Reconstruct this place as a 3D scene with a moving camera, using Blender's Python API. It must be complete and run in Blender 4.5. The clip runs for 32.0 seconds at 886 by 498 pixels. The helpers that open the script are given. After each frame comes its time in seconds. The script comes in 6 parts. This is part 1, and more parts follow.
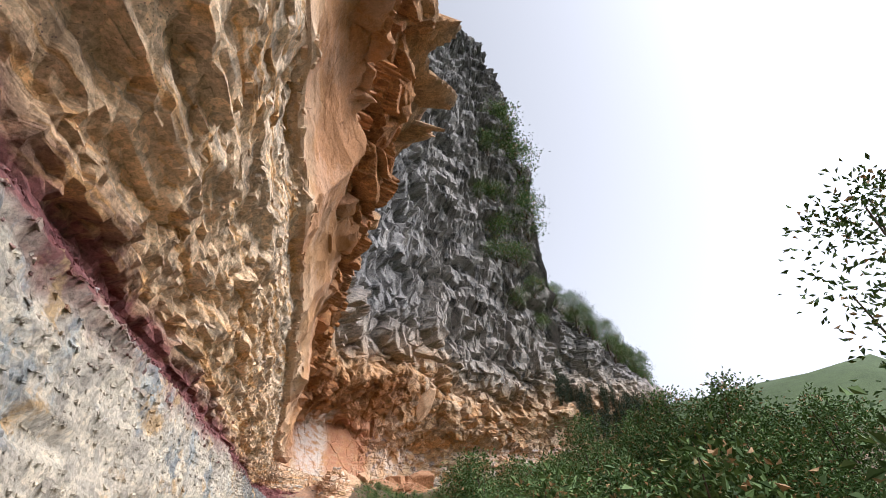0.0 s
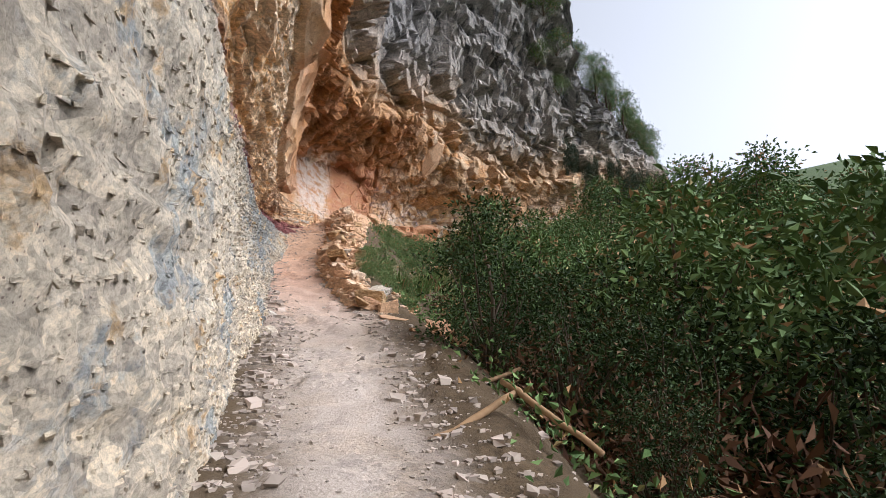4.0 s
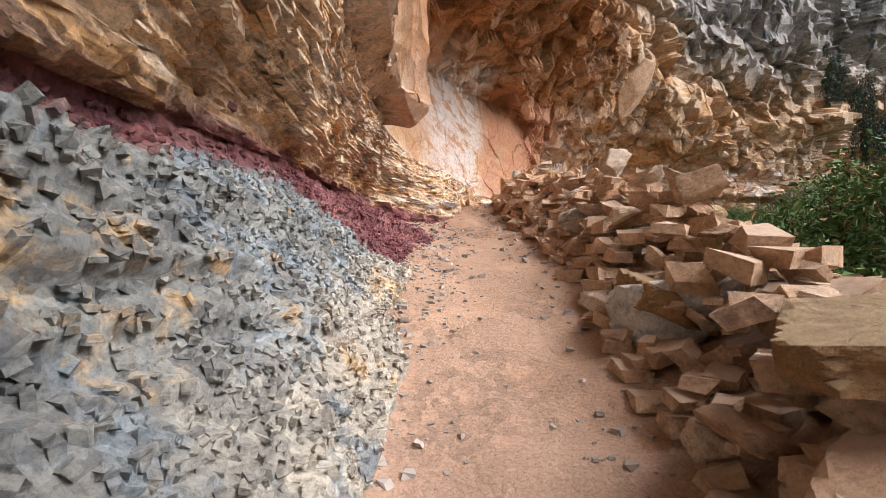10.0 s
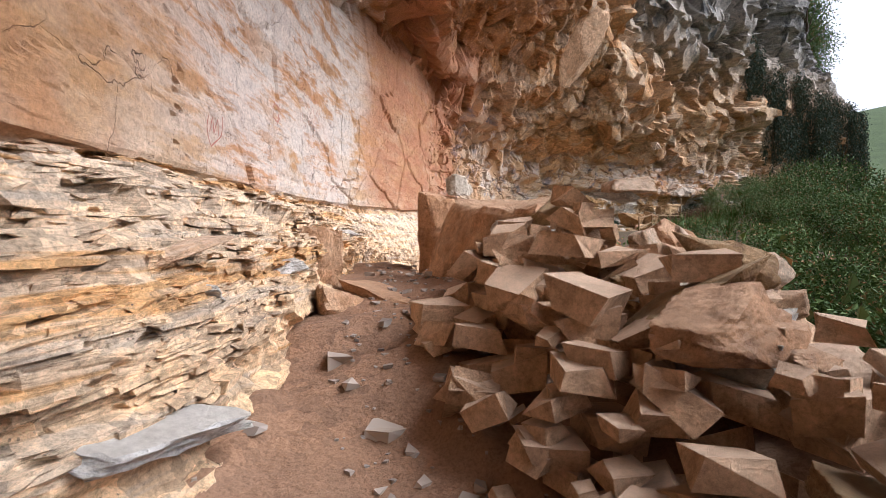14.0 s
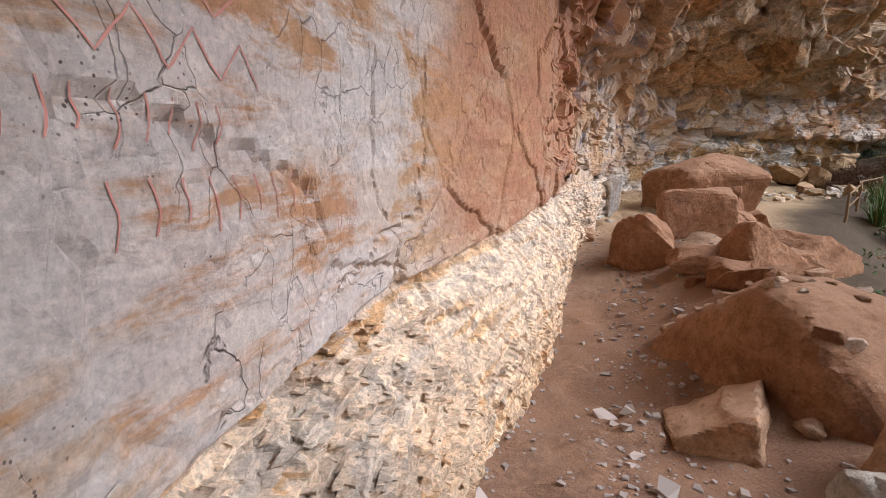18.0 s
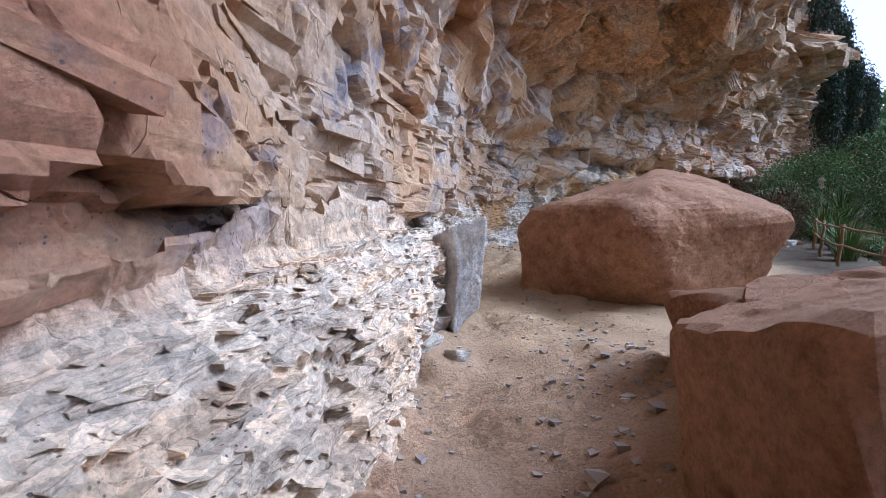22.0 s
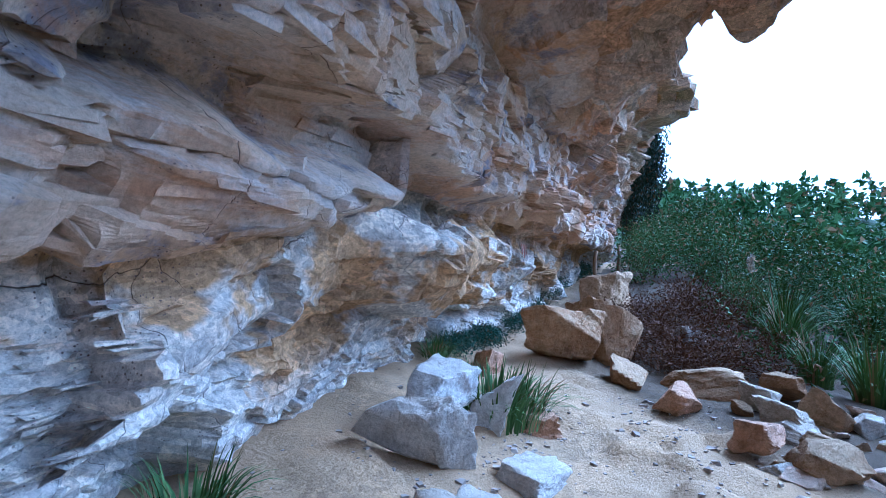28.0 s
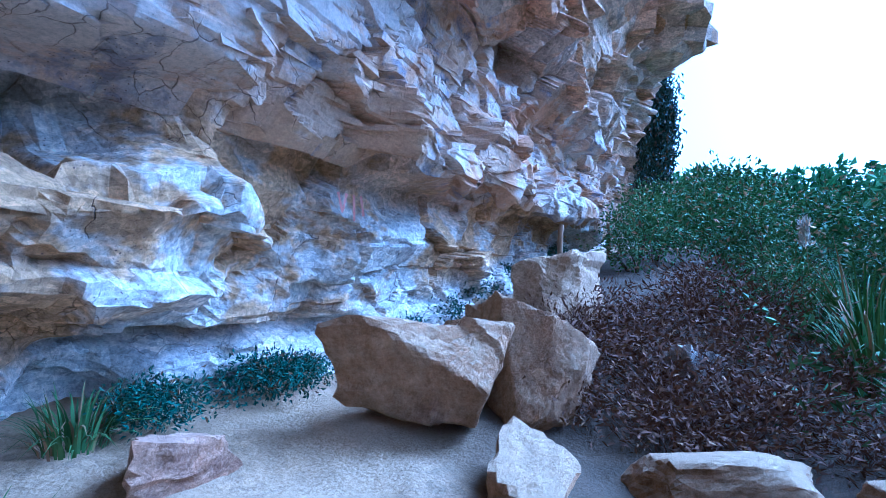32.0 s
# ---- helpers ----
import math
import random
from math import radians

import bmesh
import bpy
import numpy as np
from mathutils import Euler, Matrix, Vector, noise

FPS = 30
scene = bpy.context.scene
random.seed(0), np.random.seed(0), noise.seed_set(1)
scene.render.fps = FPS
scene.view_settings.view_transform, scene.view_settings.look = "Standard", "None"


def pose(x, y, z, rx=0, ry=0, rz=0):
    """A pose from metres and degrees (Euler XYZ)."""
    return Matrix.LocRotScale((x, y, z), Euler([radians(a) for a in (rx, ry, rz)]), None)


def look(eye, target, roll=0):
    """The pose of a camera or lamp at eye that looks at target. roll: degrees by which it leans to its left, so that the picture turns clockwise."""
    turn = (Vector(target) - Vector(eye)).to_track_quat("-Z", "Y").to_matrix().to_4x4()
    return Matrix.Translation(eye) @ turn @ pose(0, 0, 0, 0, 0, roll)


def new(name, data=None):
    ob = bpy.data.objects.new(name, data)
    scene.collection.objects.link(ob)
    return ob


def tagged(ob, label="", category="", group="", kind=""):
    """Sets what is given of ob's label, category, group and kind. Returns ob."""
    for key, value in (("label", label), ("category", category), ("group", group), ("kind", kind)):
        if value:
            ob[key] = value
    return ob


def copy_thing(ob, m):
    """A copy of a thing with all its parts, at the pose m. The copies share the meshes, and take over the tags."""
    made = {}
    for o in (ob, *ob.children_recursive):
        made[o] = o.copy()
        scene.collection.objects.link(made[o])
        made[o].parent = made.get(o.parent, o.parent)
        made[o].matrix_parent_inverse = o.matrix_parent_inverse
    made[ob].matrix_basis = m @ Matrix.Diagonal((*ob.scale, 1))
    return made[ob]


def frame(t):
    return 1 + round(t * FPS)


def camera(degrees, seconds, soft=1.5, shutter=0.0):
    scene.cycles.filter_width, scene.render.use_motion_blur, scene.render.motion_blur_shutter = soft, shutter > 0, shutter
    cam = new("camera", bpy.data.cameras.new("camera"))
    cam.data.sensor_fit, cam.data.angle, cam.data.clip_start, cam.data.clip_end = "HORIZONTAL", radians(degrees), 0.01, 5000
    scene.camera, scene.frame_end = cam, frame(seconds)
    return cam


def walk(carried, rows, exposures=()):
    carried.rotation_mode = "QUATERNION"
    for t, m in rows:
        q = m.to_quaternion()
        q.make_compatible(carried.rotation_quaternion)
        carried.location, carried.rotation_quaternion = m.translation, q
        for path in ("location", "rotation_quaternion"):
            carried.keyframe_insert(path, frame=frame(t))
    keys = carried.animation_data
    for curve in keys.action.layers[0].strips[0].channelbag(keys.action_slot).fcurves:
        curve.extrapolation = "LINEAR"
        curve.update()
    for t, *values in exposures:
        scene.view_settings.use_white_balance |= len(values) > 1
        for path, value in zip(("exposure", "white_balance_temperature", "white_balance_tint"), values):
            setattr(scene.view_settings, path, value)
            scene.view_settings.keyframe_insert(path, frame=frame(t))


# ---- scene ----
cam = camera(83.4, 32.0, soft=0.7)
# seconds, eye, yaw to the left, pitch up, lean to the left
PATH = [
    (0, -0.513, 0.717, 1.268, -4.34, 29.84, -4.17),
    (0.5, -0.555, 0.819, 1.336, -3.04, 25.48, -4.12),
    (1, -0.626, 1.084, 1.213, -1.13, 20.67, -3.59),
    (1.5, -0.58, 1.535, 1.075, 1.51, 16.5, -3.65),
    (2, -0.831, 2.13, 0.877, 2.9, 13.23, -3.04),
    (2.5, -1.025, 2.724, 0.739, 1.32, 10.74, -2.14),
    (3, -1.309, 3.49, 0.7, -1.75, 8.25, -1.36),
    (3.5, -1.767, 4.488, 0.543, -4.84, 6.36, -0.72),
    (5.5, -2.697, 9.836, 0.667, -1.29, 2.3, -0.63),
    (6, -2.856, 11.008, 0.847, 1.07, 2.15, -1.27),
    (6.5, -3.079, 12.38, 0.992, 3.07, 2.32, -1.5),
    (7, -3.296, 13.755, 1.204, 5.62, 2.92, -1.83),
    (7.5, -3.576, 14.889, 1.491, 7.54, 3.64, -2.23),
    (8, -3.918, 15.956, 1.699, 9.18, 3.78, -2.45),
    (8.5, -4.251, 16.938, 1.899, 9.5, 3.67, -2.04),
    (9, -4.681, 17.946, 2.125, 10.18, 3.16, -1.92),
    (9.5, -4.973, 19.084, 2.284, 9.89, 2.16, -1.81),
    (10, -5.314, 20.067, 2.71, 9.51, 2.02, -1.41),
    (10.5, -5.291, 21.228, 3.008, 8.34, 2.48, -1.41),
    (11, -5.376, 22.169, 3.259, 7.29, 3.38, -1.36),
    (11.5, -5.382, 23.458, 3.769, 4.96, 3.25, -0.61),
    (12, -5.415, 24.413, 3.971, -0.23, 2.1, -0.14),
    (12.5, -5.366, 25.167, 4.198, -5.02, 0.18, 0.27),
    (13, -5.562, 26.153, 4.372, -8.62, -1.54, 0.91),
    (13.5, -5.845, 27.114, 4.466, -7.26, -1.76, 0.96),
    (14, -6.049, 28.215, 4.591, -4.1, -1.51, -0.03),
    (14.5, -6.258, 28.977, 4.878, -2.02, -2.13, 0.44),
    (15, -6.515, 29.888, 4.991, 0.07, -2.37, 0.37),
    (15.5, -6.594, 30.619, 5.298, -0.1, -3.26, 1.52),
    (17.5, -6.453, 32.757, 5.997, 4.63, -10.88, 1.09),
    (18, -6.517, 33.485, 5.95, 3.55, -10.54, 1.25),
    (18.5, -6.481, 34.466, 5.969, 1.07, -10.25, 1.08),
    (19, -6.517, 35.371, 5.843, -1.02, -10.81, 1.01),
    (19.5, -6.212, 36.441, 5.671, -3.86, -10.54, 0.98),
    (20, -5.86, 37.616, 5.465, -5.46, -9.27, 0.36),
    (20.5, -5.374, 38.858, 5.35, -8.31, -7.04, -0.03),
    (21, -4.895, 40.13, 5.385, -9.53, -5.85, -0.3),
    (21.5, -4.583, 41.142, 5.497, -11.96, -4.92, 0.51),
    (22, -4.321, 42.07, 5.664, -14.22, -4.8, 1.41),
    (22.5, -3.886, 42.904, 5.749, -16.67, -4.35, 1.71),
    (23, -3.601, 43.691, 5.827, -18.38, -3.97, 2.41),
    (23.5, -3.302, 44.384, 5.949, -18.87, -3.49, 2.24),
    (24, -3.042, 45.019, 6.087, -19.32, -3.59, 3.29),
    (24.5, -2.887, 45.619, 6.119, -17.88, -3.81, 2.99),
    (25.5, -2.3, 47.35, 6.18, -24.6, -2.7, 3.3),
    (26.5, -1.664, 49.207, 6.253, -30.37, -2.67, 3.75),
    (27, -1.002, 49.945, 6.256, -34.77, -0.99, 3.91),
    (27.5, -0.311, 50.545, 6.22, -38.09, 0.49, 3.86),
    (28, 0.556, 50.925, 6.331, -38.69, 2.15, 3.23),
    (28.5, 1.49, 51.228, 6.226, -38.98, 3.34, 2.83),
    (29, 2.159, 51.365, 6.226, -36.81, 4.21, 2.3),
    (29.5, 2.866, 51.607, 6.177, -32.33, 4.87, 1.11),
    (30, 3.17, 51.725, 6.195, -30.17, 4.45, 0.64),
    (30.5, 3.664, 52.032, 6.104, -31.07, 4.33, 0.85),
    (31, 4.368, 52.337, 6.196, -31.32, 3.99, 0.94),
    (31.5, 4.488, 52.428, 6.239, -33.72, 2.86, 1.3),
    (32, 4.584, 52.538, 6.241, -35.96, 1.69, 1.87),
]
EXPOSURES = [(0.0, 0.9, 5900, 14), (3.5, 0.75, 5800, 13), (8.0, 0.9, 5900, 14), (11.5, 1.05, 5800, 14), (14.0, 0.85, 5700, 14), (15.5, 0.5, 5600, 14), (20.3, 0.55, 5400, 16), (22.4, 0.8, 4400, 12), (24.5, 1.25, 4250, 10), (28.0, 1.25, 3600, 8), (30.0, 1.5, 3300, 9), (32.0, 1.6, 3150, 9)]
walk(cam, [(t, pose(x, y, z, 90 + pitch, 0, yaw) @ pose(0, 0, 0, 0, 0, roll)) for t, x, y, z, yaw, pitch, roll in PATH], EXPOSURES)

# ---- world and sun: a bright overcast sky ----
world = bpy.data.worlds.new("overcast_sky")
scene.world = world
world.use_nodes = True
wn, wl = world.node_tree.nodes, world.node_tree.links
sky = wn.new("ShaderNodeTexSky")
sky.sky_type = "NISHITA"
sky.sun_disc = False
sky.sun_elevation, sky.sun_rotation = radians(44), radians(100)
sky.air_density, sky.dust_density, sky.ozone_density = 1.0, 4.0, 1.0
soften = wn.new("ShaderNodeHueSaturation")
soften.inputs["Saturation"].default_value = 0.1
wl.new(sky.outputs[0], soften.inputs["Color"])
wl.new(soften.outputs[0], wn["Background"].inputs["Color"])
wn["Background"].inputs["Strength"].default_value = 0.132
sun = new("sun", bpy.data.lights.new("sun", "SUN"))
sun.data.energy, sun.data.angle, sun.data.color = 1.95, radians(35), (1.0, 0.96, 0.9)
sun.matrix_world = look((76, -14, 75), (0, 0, 0))

# ---- numeric helpers ----
U = np.uint32


def hash3(ix, iy, iz, seed):
    """Pseudo-random numbers in 0..1 for whole-number cells."""
    h = ix.astype(np.int64) * 374761393 + iy.astype(np.int64) * 668265263 + iz.astype(np.int64) * 2147483647 + seed * 974711
    h = (h ^ (h >> 13)) & 0xFFFFFFFF
    h = (h * 1274126177) & 0xFFFFFFFF
    h = (h ^ (h >> 16)) & 0xFFFFFFFF
    h = (h * 2246822519) & 0xFFFFFFFF
    return ((h ^ (h >> 15)) & 0xFFFFFF).astype(np.float64) / 0xFFFFFF


def vnoise(p, seed=0):
    """Smooth value noise, -1..1, at rows of x, y, z."""
    i = np.floor(p)
    f = p - i
    f = f * f * (3 - 2 * f)
    i = i.astype(np.int64)
    out = 0.0
    for dx in (0, 1):
        wx = f[:, 0] if dx else 1 - f[:, 0]
        for dy in (0, 1):
            wy = f[:, 1] if dy else 1 - f[:, 1]
            for dz in (0, 1):
                wz = f[:, 2] if dz else 1 - f[:, 2]
                out = out + wx * wy * wz * hash3(i[:, 0] + dx, i[:, 1] + dy, i[:, 2] + dz, seed)
    return out * 2 - 1


def fbm(p, octaves=3, seed=0):
    out, amp, total = 0.0, 1.0, 0.0
    for k in range(octaves):
        out = out + amp * vnoise(p * 2.03**k, seed + k)
        total += amp
        amp *= 0.5
    return out / total


def facets(p, seed=0, tilt=1.0):
    """Broken-rock relief: each cell of a jittered net is a plane of its own height and slope. Also the distance to the nearest joint."""
    i = np.floor(p).astype(np.int64)
    best = np.full(len(p), 9.0)
    second = np.full(len(p), 9.0)
    value = np.zeros(len(p))
    for dx in (-1, 0, 1):
        for dy in (-1, 0, 1):
            for dz in (-1, 0, 1):
                cx, cy, cz = i[:, 0] + dx, i[:, 1] + dy, i[:, 2] + dz
                ox = p[:, 0] - cx - hash3(cx, cy, cz, seed)
                oy = p[:, 1] - cy - hash3(cx, cy, cz, seed + 1)
                oz = p[:, 2] - cz - hash3(cx, cy, cz, seed + 2)
                d = ox * ox + oy * oy + oz * oz
                near = d < best
                second = np.where(near, best, np.minimum(second, d))
                best = np.where(near, d, best)
                h = hash3(cx, cy, cz, seed + 3) * 2 - 1
                plane = h + tilt * (ox * (hash3(cx, cy, cz, seed + 4) - 0.5) + oy * (hash3(cx, cy, cz, seed + 5) - 0.5) + oz * (hash3(cx, cy, cz, seed + 6) - 0.5)) * 2
                value = np.where(near, plane, value)
    return value, np.sqrt(second) - np.sqrt(best)


def chisel(p, seed=0, tilt=0.75, hollow=0.8):
    """Cut-stone relief: the lowest of many tilted, slightly hollow faces, which meet in sharp ridges."""
    i = np.floor(p).astype(np.int64)
    best = np.full(len(p), 9.0)
    for dx in (-1, 0, 1):
        for dy in (-1, 0, 1):
            for dz in (-1, 0, 1):
                cx, cy, cz = i[:, 0] + dx, i[:, 1] + dy, i[:, 2] + dz
                r = [hash3(cx, cy, cz, seed + k) for k in range(7)]
                ox, oy, oz = p[:, 0] - cx - r[0], p[:, 1] - cy - r[1], p[:, 2] - cz - r[2]
                face = 0.8 * r[3] + tilt * 2 * (ox * (r[4] - 0.5) + oy * (r[5] - 0.5) + oz * (r[6] - 0.5)) + hollow * (ox * ox + oy * oy + oz * oz)
                best = np.minimum(best, face)
    return best - 0.35


def smooth(a, b, x):
    k = np.clip((x - a) / (b - a), 0, 1)
    return k * k * (3 - 2 * k)


def mesh_from(name, verts, faces, mats=(), shade=False):
    """A mesh from arrays of corners and of faces with equally many corners."""
    verts, faces = np.asarray(verts, np.float32), np.asarray(faces, np.int32)
    me = bpy.data.meshes.new(name)
    me.vertices.add(len(verts))
    me.vertices.foreach_set("co", verts.ravel())
    n, k = faces.shape
    me.loops.add(n * k)
    me.loops.foreach_set("vertex_index", faces.ravel())
    me.polygons.add(n)
    me.polygons.foreach_set("loop_start", np.arange(0, n * k, k, dtype=np.int32))
    me.polygons.foreach_set("use_smooth", np.full(n, shade))
    me.update(calc_edges=True)
    for m in mats:
        me.materials.append(m)
    return me


def attribute(me, name, values):
    me.attributes.new(name, "FLOAT", "POINT").data.foreach_set("value", np.asarray(values, np.float32))


def grid_faces(rows, cols):
    a = (np.arange(rows - 1)[:, None] * cols + np.arange(cols - 1)[None]).ravel()
    return np.stack([a, a + 1, a + cols + 1, a + cols], 1)


def part(name, me, parent=None, at=None, label=""):
    """Links a mesh as one object, under a thing or under a part."""
    ob = new(name, me)
    if at is not None:
        ob.matrix_basis = at
    if parent is not None:
        ob.parent = parent
    if label:
        ob["label"] = label
    return ob


def base(name, at, label, category, group="", kind=""):
    """An empty at a thing's base, which carries its parts."""
    ob = new(name)
    ob.empty_display_size = 0.2
    ob.matrix_basis = at
    return tagged(ob, label, category, group, kind)

# ---- materials ----
def material(name, rough=0.85):
    m = bpy.data.materials.new(name)
    m.use_nodes = True
    n, l = m.node_tree.nodes, m.node_tree.links
    b = n["Principled BSDF"]
    b.inputs["Roughness"].default_value = rough
    b.inputs["Specular IOR Level"].default_value = 0.25
    return m, n, l, b


def sock(l, node, key, value):
    if isinstance(value, bpy.types.NodeSocket):
        l.new(value, node.inputs[key])
    else:
        node.inputs[key].default_value = value


def math_node(n, l, op, a, b=0.0, clamp=False):
    k = n.new("ShaderNodeMath")
    k.operation, k.use_clamp = op, clamp
    sock(l, k, 0, a)
    sock(l, k, 1, b)
    return k.outputs[0]


def remap(n, l, v, a, b, c=0.0, d=1.0):
    k = n.new("ShaderNodeMapRange")
    k.interpolation_type = "SMOOTHSTEP"
    sock(l, k, "Value", v)
    for key, x in (("From Min", a), ("From Max", b), ("To Min", c), ("To Max", d)):
        k.inputs[key].default_value = x
    return k.outputs[0]


def mix(n, l, fac, a, b, mode="MIX"):
    k = n.new("ShaderNodeMix")
    k.data_type, k.blend_type = "RGBA", mode
    sock(l, k, "Factor", fac)
    for key, x in (("A", a), ("B", b)):
        s = next(i for i in k.inputs if i.name == key and i.type == "RGBA")
        if isinstance(x, bpy.types.NodeSocket):
            l.new(x, s)
        else:
            s.default_value = (*x, 1)
    return next(o for o in k.outputs if o.type == "RGBA")


def tex(n, l, kind, scale, where, **more):
    k = n.new({"noise": "ShaderNodeTexNoise", "cell": "ShaderNodeTexVoronoi"}[kind])
    l.new(where, k.inputs["Vector"])
    k.inputs["Scale"].default_value = scale
    for key, v in more.items():
        if key in ("feature", "distance"):
            if key == "feature":
                k.feature = v
        else:
            k.inputs[key].default_value = v
    return k


def stretch(n, l, where, scale, turn=(0, 0, 0)):
    k = n.new("ShaderNodeMapping")
    l.new(where, k.inputs["Vector"])
    k.inputs["Scale"].default_value = scale
    k.inputs["Rotation"].default_value = turn
    return k.outputs[0]


def ramp(n, l, fac, stops, ease="LINEAR"):
    k = n.new("ShaderNodeValToRGB")
    k.color_ramp.interpolation = ease
    l.new(fac, k.inputs[0])
    e = k.color_ramp.elements
    while len(e) < len(stops):
        e.new(0.5)
    for i, (p, c) in enumerate(stops):
        e[i].position, e[i].color = p, (*c, 1)
    return k.outputs[0]


def bump(n, l, b, height, strength, distance):
    k = n.new("ShaderNodeBump")
    k.inputs["Strength"].default_value, k.inputs["Distance"].default_value = strength, distance
    l.new(height, k.inputs["Height"])
    l.new(k.outputs[0], b.inputs["Normal"])


def attr(n, name):
    k = n.new("ShaderNodeAttribute")
    k.attribute_name = name
    return k.outputs["Fac"]


def warped(n, l, where, scale, amount):
    """Coordinates pushed about by noise, so that cells lose their straight edges."""
    k = n.new("ShaderNodeVectorMath")
    k.operation = "MULTIPLY_ADD"
    l.new(tex(n, l, "noise", scale, where, Detail=3.0).outputs["Color"], k.inputs[0])
    k.inputs[1].default_value = (amount, amount, amount)
    l.new(where, k.inputs[2])
    return k.outputs[0]


def chips(n, l, where, scale):
    """A random number for each broken chip of the surface, and its domed height."""
    k = tex(n, l, "cell", scale, where)
    split = n.new("ShaderNodeSeparateColor")
    l.new(k.outputs["Color"], split.inputs[0])
    return split.outputs[0], k.outputs["Distance"], split.outputs[1]


def between(n, l, v, a, b, soft):
    return math_node(n, l, "MULTIPLY", remap(n, l, v, a - soft, a + soft), remap(n, l, v, b - soft, b + soft, 1.0, 0.0))


def cliff_material():
    """Layered cliff: the bed number (attribute bed) and the way along the wall (attribute along) choose the stone."""
    m, n, l, b = material("layered_cliff_stone", 0.9)
    where = n.new("ShaderNodeTexCoord").outputs["Object"]
    bed, along = attr(n, "bed"), attr(n, "along")
    warp = tex(n, l, "noise", 1.3, where, Detail=6.0, Roughness=0.7).outputs[0]
    b2 = math_node(n, l, "ADD", bed, math_node(n, l, "MULTIPLY", math_node(n, l, "SUBTRACT", warp, 0.5), 0.3))
    pos = math_node(n, l, "DIVIDE", b2, 6.0)
    # bed: 0-1 shale, 1 red band, 1-2 thin beds, 2-3 massive wall, 3-4 roof, 4-6 weathered face
    # early massive wall, from stop 0.36, is toned down for the roof's shade
    early = ramp(n, l, pos, [(0.0, (0.54, 0.46, 0.35)), (0.15, (0.49, 0.43, 0.34)), (0.165, (0.17, 0.06, 0.055)), (0.195, (0.19, 0.07, 0.06)), (0.212, (0.68, 0.47, 0.28)),
                             (0.32, (0.72, 0.56, 0.4)), (0.36, (0.5, 0.29, 0.14)), (0.5, (0.37, 0.165, 0.06)), (0.64, (0.38, 0.165, 0.06)), (0.69, (0.48, 0.28, 0.14)), (0.75, (0.36, 0.3, 0.25)), (0.82, (0.25, 0.235, 0.225)), (1.0, (0.2, 0.195, 0.19))])
    late = ramp(n, l, pos, [(0.0, (0.6, 0.55, 0.48)), (0.165, (0.64, 0.59, 0.52)), (0.31, (0.7, 0.63, 0.53)), (0.35, (0.66, 0.53, 0.37)), (0.46, (0.64, 0.48, 0.3)), (0.55, (0.52, 0.33, 0.17)),
                            (0.66, (0.47, 0.28, 0.14)), (0.74, (0.51, 0.32, 0.17)), (0.82, (0.42, 0.35, 0.28)), (0.89, (0.3, 0.28, 0.26)), (1.0, (0.24, 0.23, 0.22))])
    colour = mix(n, l, remap(n, l, math_node(n, l, "ADD", along, math_node(n, l, "MULTIPLY", warp, 8.0)), 60, 72), early, late)
    colour = mix(n, l, math_node(n, l, "MULTIPLY", remap(n, l, along, 74, 78), between(n, l, b2, 1.9, 4.2, 0.1)), colour, mix(n, l, warp, (0.52, 0.29, 0.14), (0.55, 0.42, 0.28)))
    shale, thin = between(n, l, b2, -1, 1.0, 0.04), between(n, l, b2, 1.2, 2.0, 0.04)
    mass = between(n, l, b2, 2.0, 3.2, 0.08)
    # each broken face of the wall and roof has its own tint
    t1, _, t2 = chips(n, l, warped(n, l, stretch(n, l, where, (1, 1, 1.25), (0.1, 0.2, 0)), 1.5, 0.35), 0.85)
    stone = math_node(n, l, "MULTIPLY", remap(n, l, b2, 1.9, 2.1), remap(n, l, b2, 4.3, 4.9, 1.0, 0.0))
    colour = mix(n, l, math_node(n, l, "MULTIPLY", stone, remap(n, l, along, 57, 62, 0.12, 0.5)), colour, ramp(n, l, t1, [(0.0, (0.5, 0.24, 0.09)), (0.3, (0.53, 0.32, 0.16)), (0.6, (0.56, 0.42, 0.28)), (0.85, (0.64, 0.54, 0.42)), (1.0, (0.42, 0.33, 0.25))]))
    ochre = tex(n, l, "noise", 0.7, stretch(n, l, where, (1, 1, 1.4), (0, 0.3, 0.8)), Detail=5.0, Roughness=0.65).outputs[0]
    colour = mix(n, l, math_node(n, l, "MULTIPLY", math_node(n, l, "MULTIPLY", remap(n, l, along, 62, 68), between(n, l, b2, 1.45, 2.1, 0.1)), remap(n, l, ochre, 0.47, 0.54)), colour, (0.5, 0.32, 0.15))
    # shale: grey-green chips farther on, blue-grey, ochre and pale patches, maroon scree under the band
    colour = mix(n, l, math_node(n, l, "MULTIPLY", math_node(n, l, "MULTIPLY", shale, remap(n, l, along, 26, 32)), remap(n, l, b2, 0.15, 0.6, 0.3, 1.0)), colour, (0.23, 0.225, 0.2))
    low = math_node(n, l, "SUBTRACT", 0.98, math_node(n, l, "MULTIPLY", remap(n, l, along, 38.0, 40.3), 1.3))
    p1 = tex(n, l, "noise", 1.1, where, Detail=6.0, Roughness=0.7).outputs[0]
    p2 = tex(n, l, "noise", 1.9, stretch(n, l, where, (1, 1, 1.3), (0.4, 0.2, 0.9)), Detail=6.0, Roughness=0.72).outputs[0]
    colour = mix(n, l, math_node(n, l, "MULTIPLY", shale, math_node(n, l, "MULTIPLY", remap(n, l, p1, 0.52, 0.6), 0.8)), colour, (0.25, 0.28, 0.29))
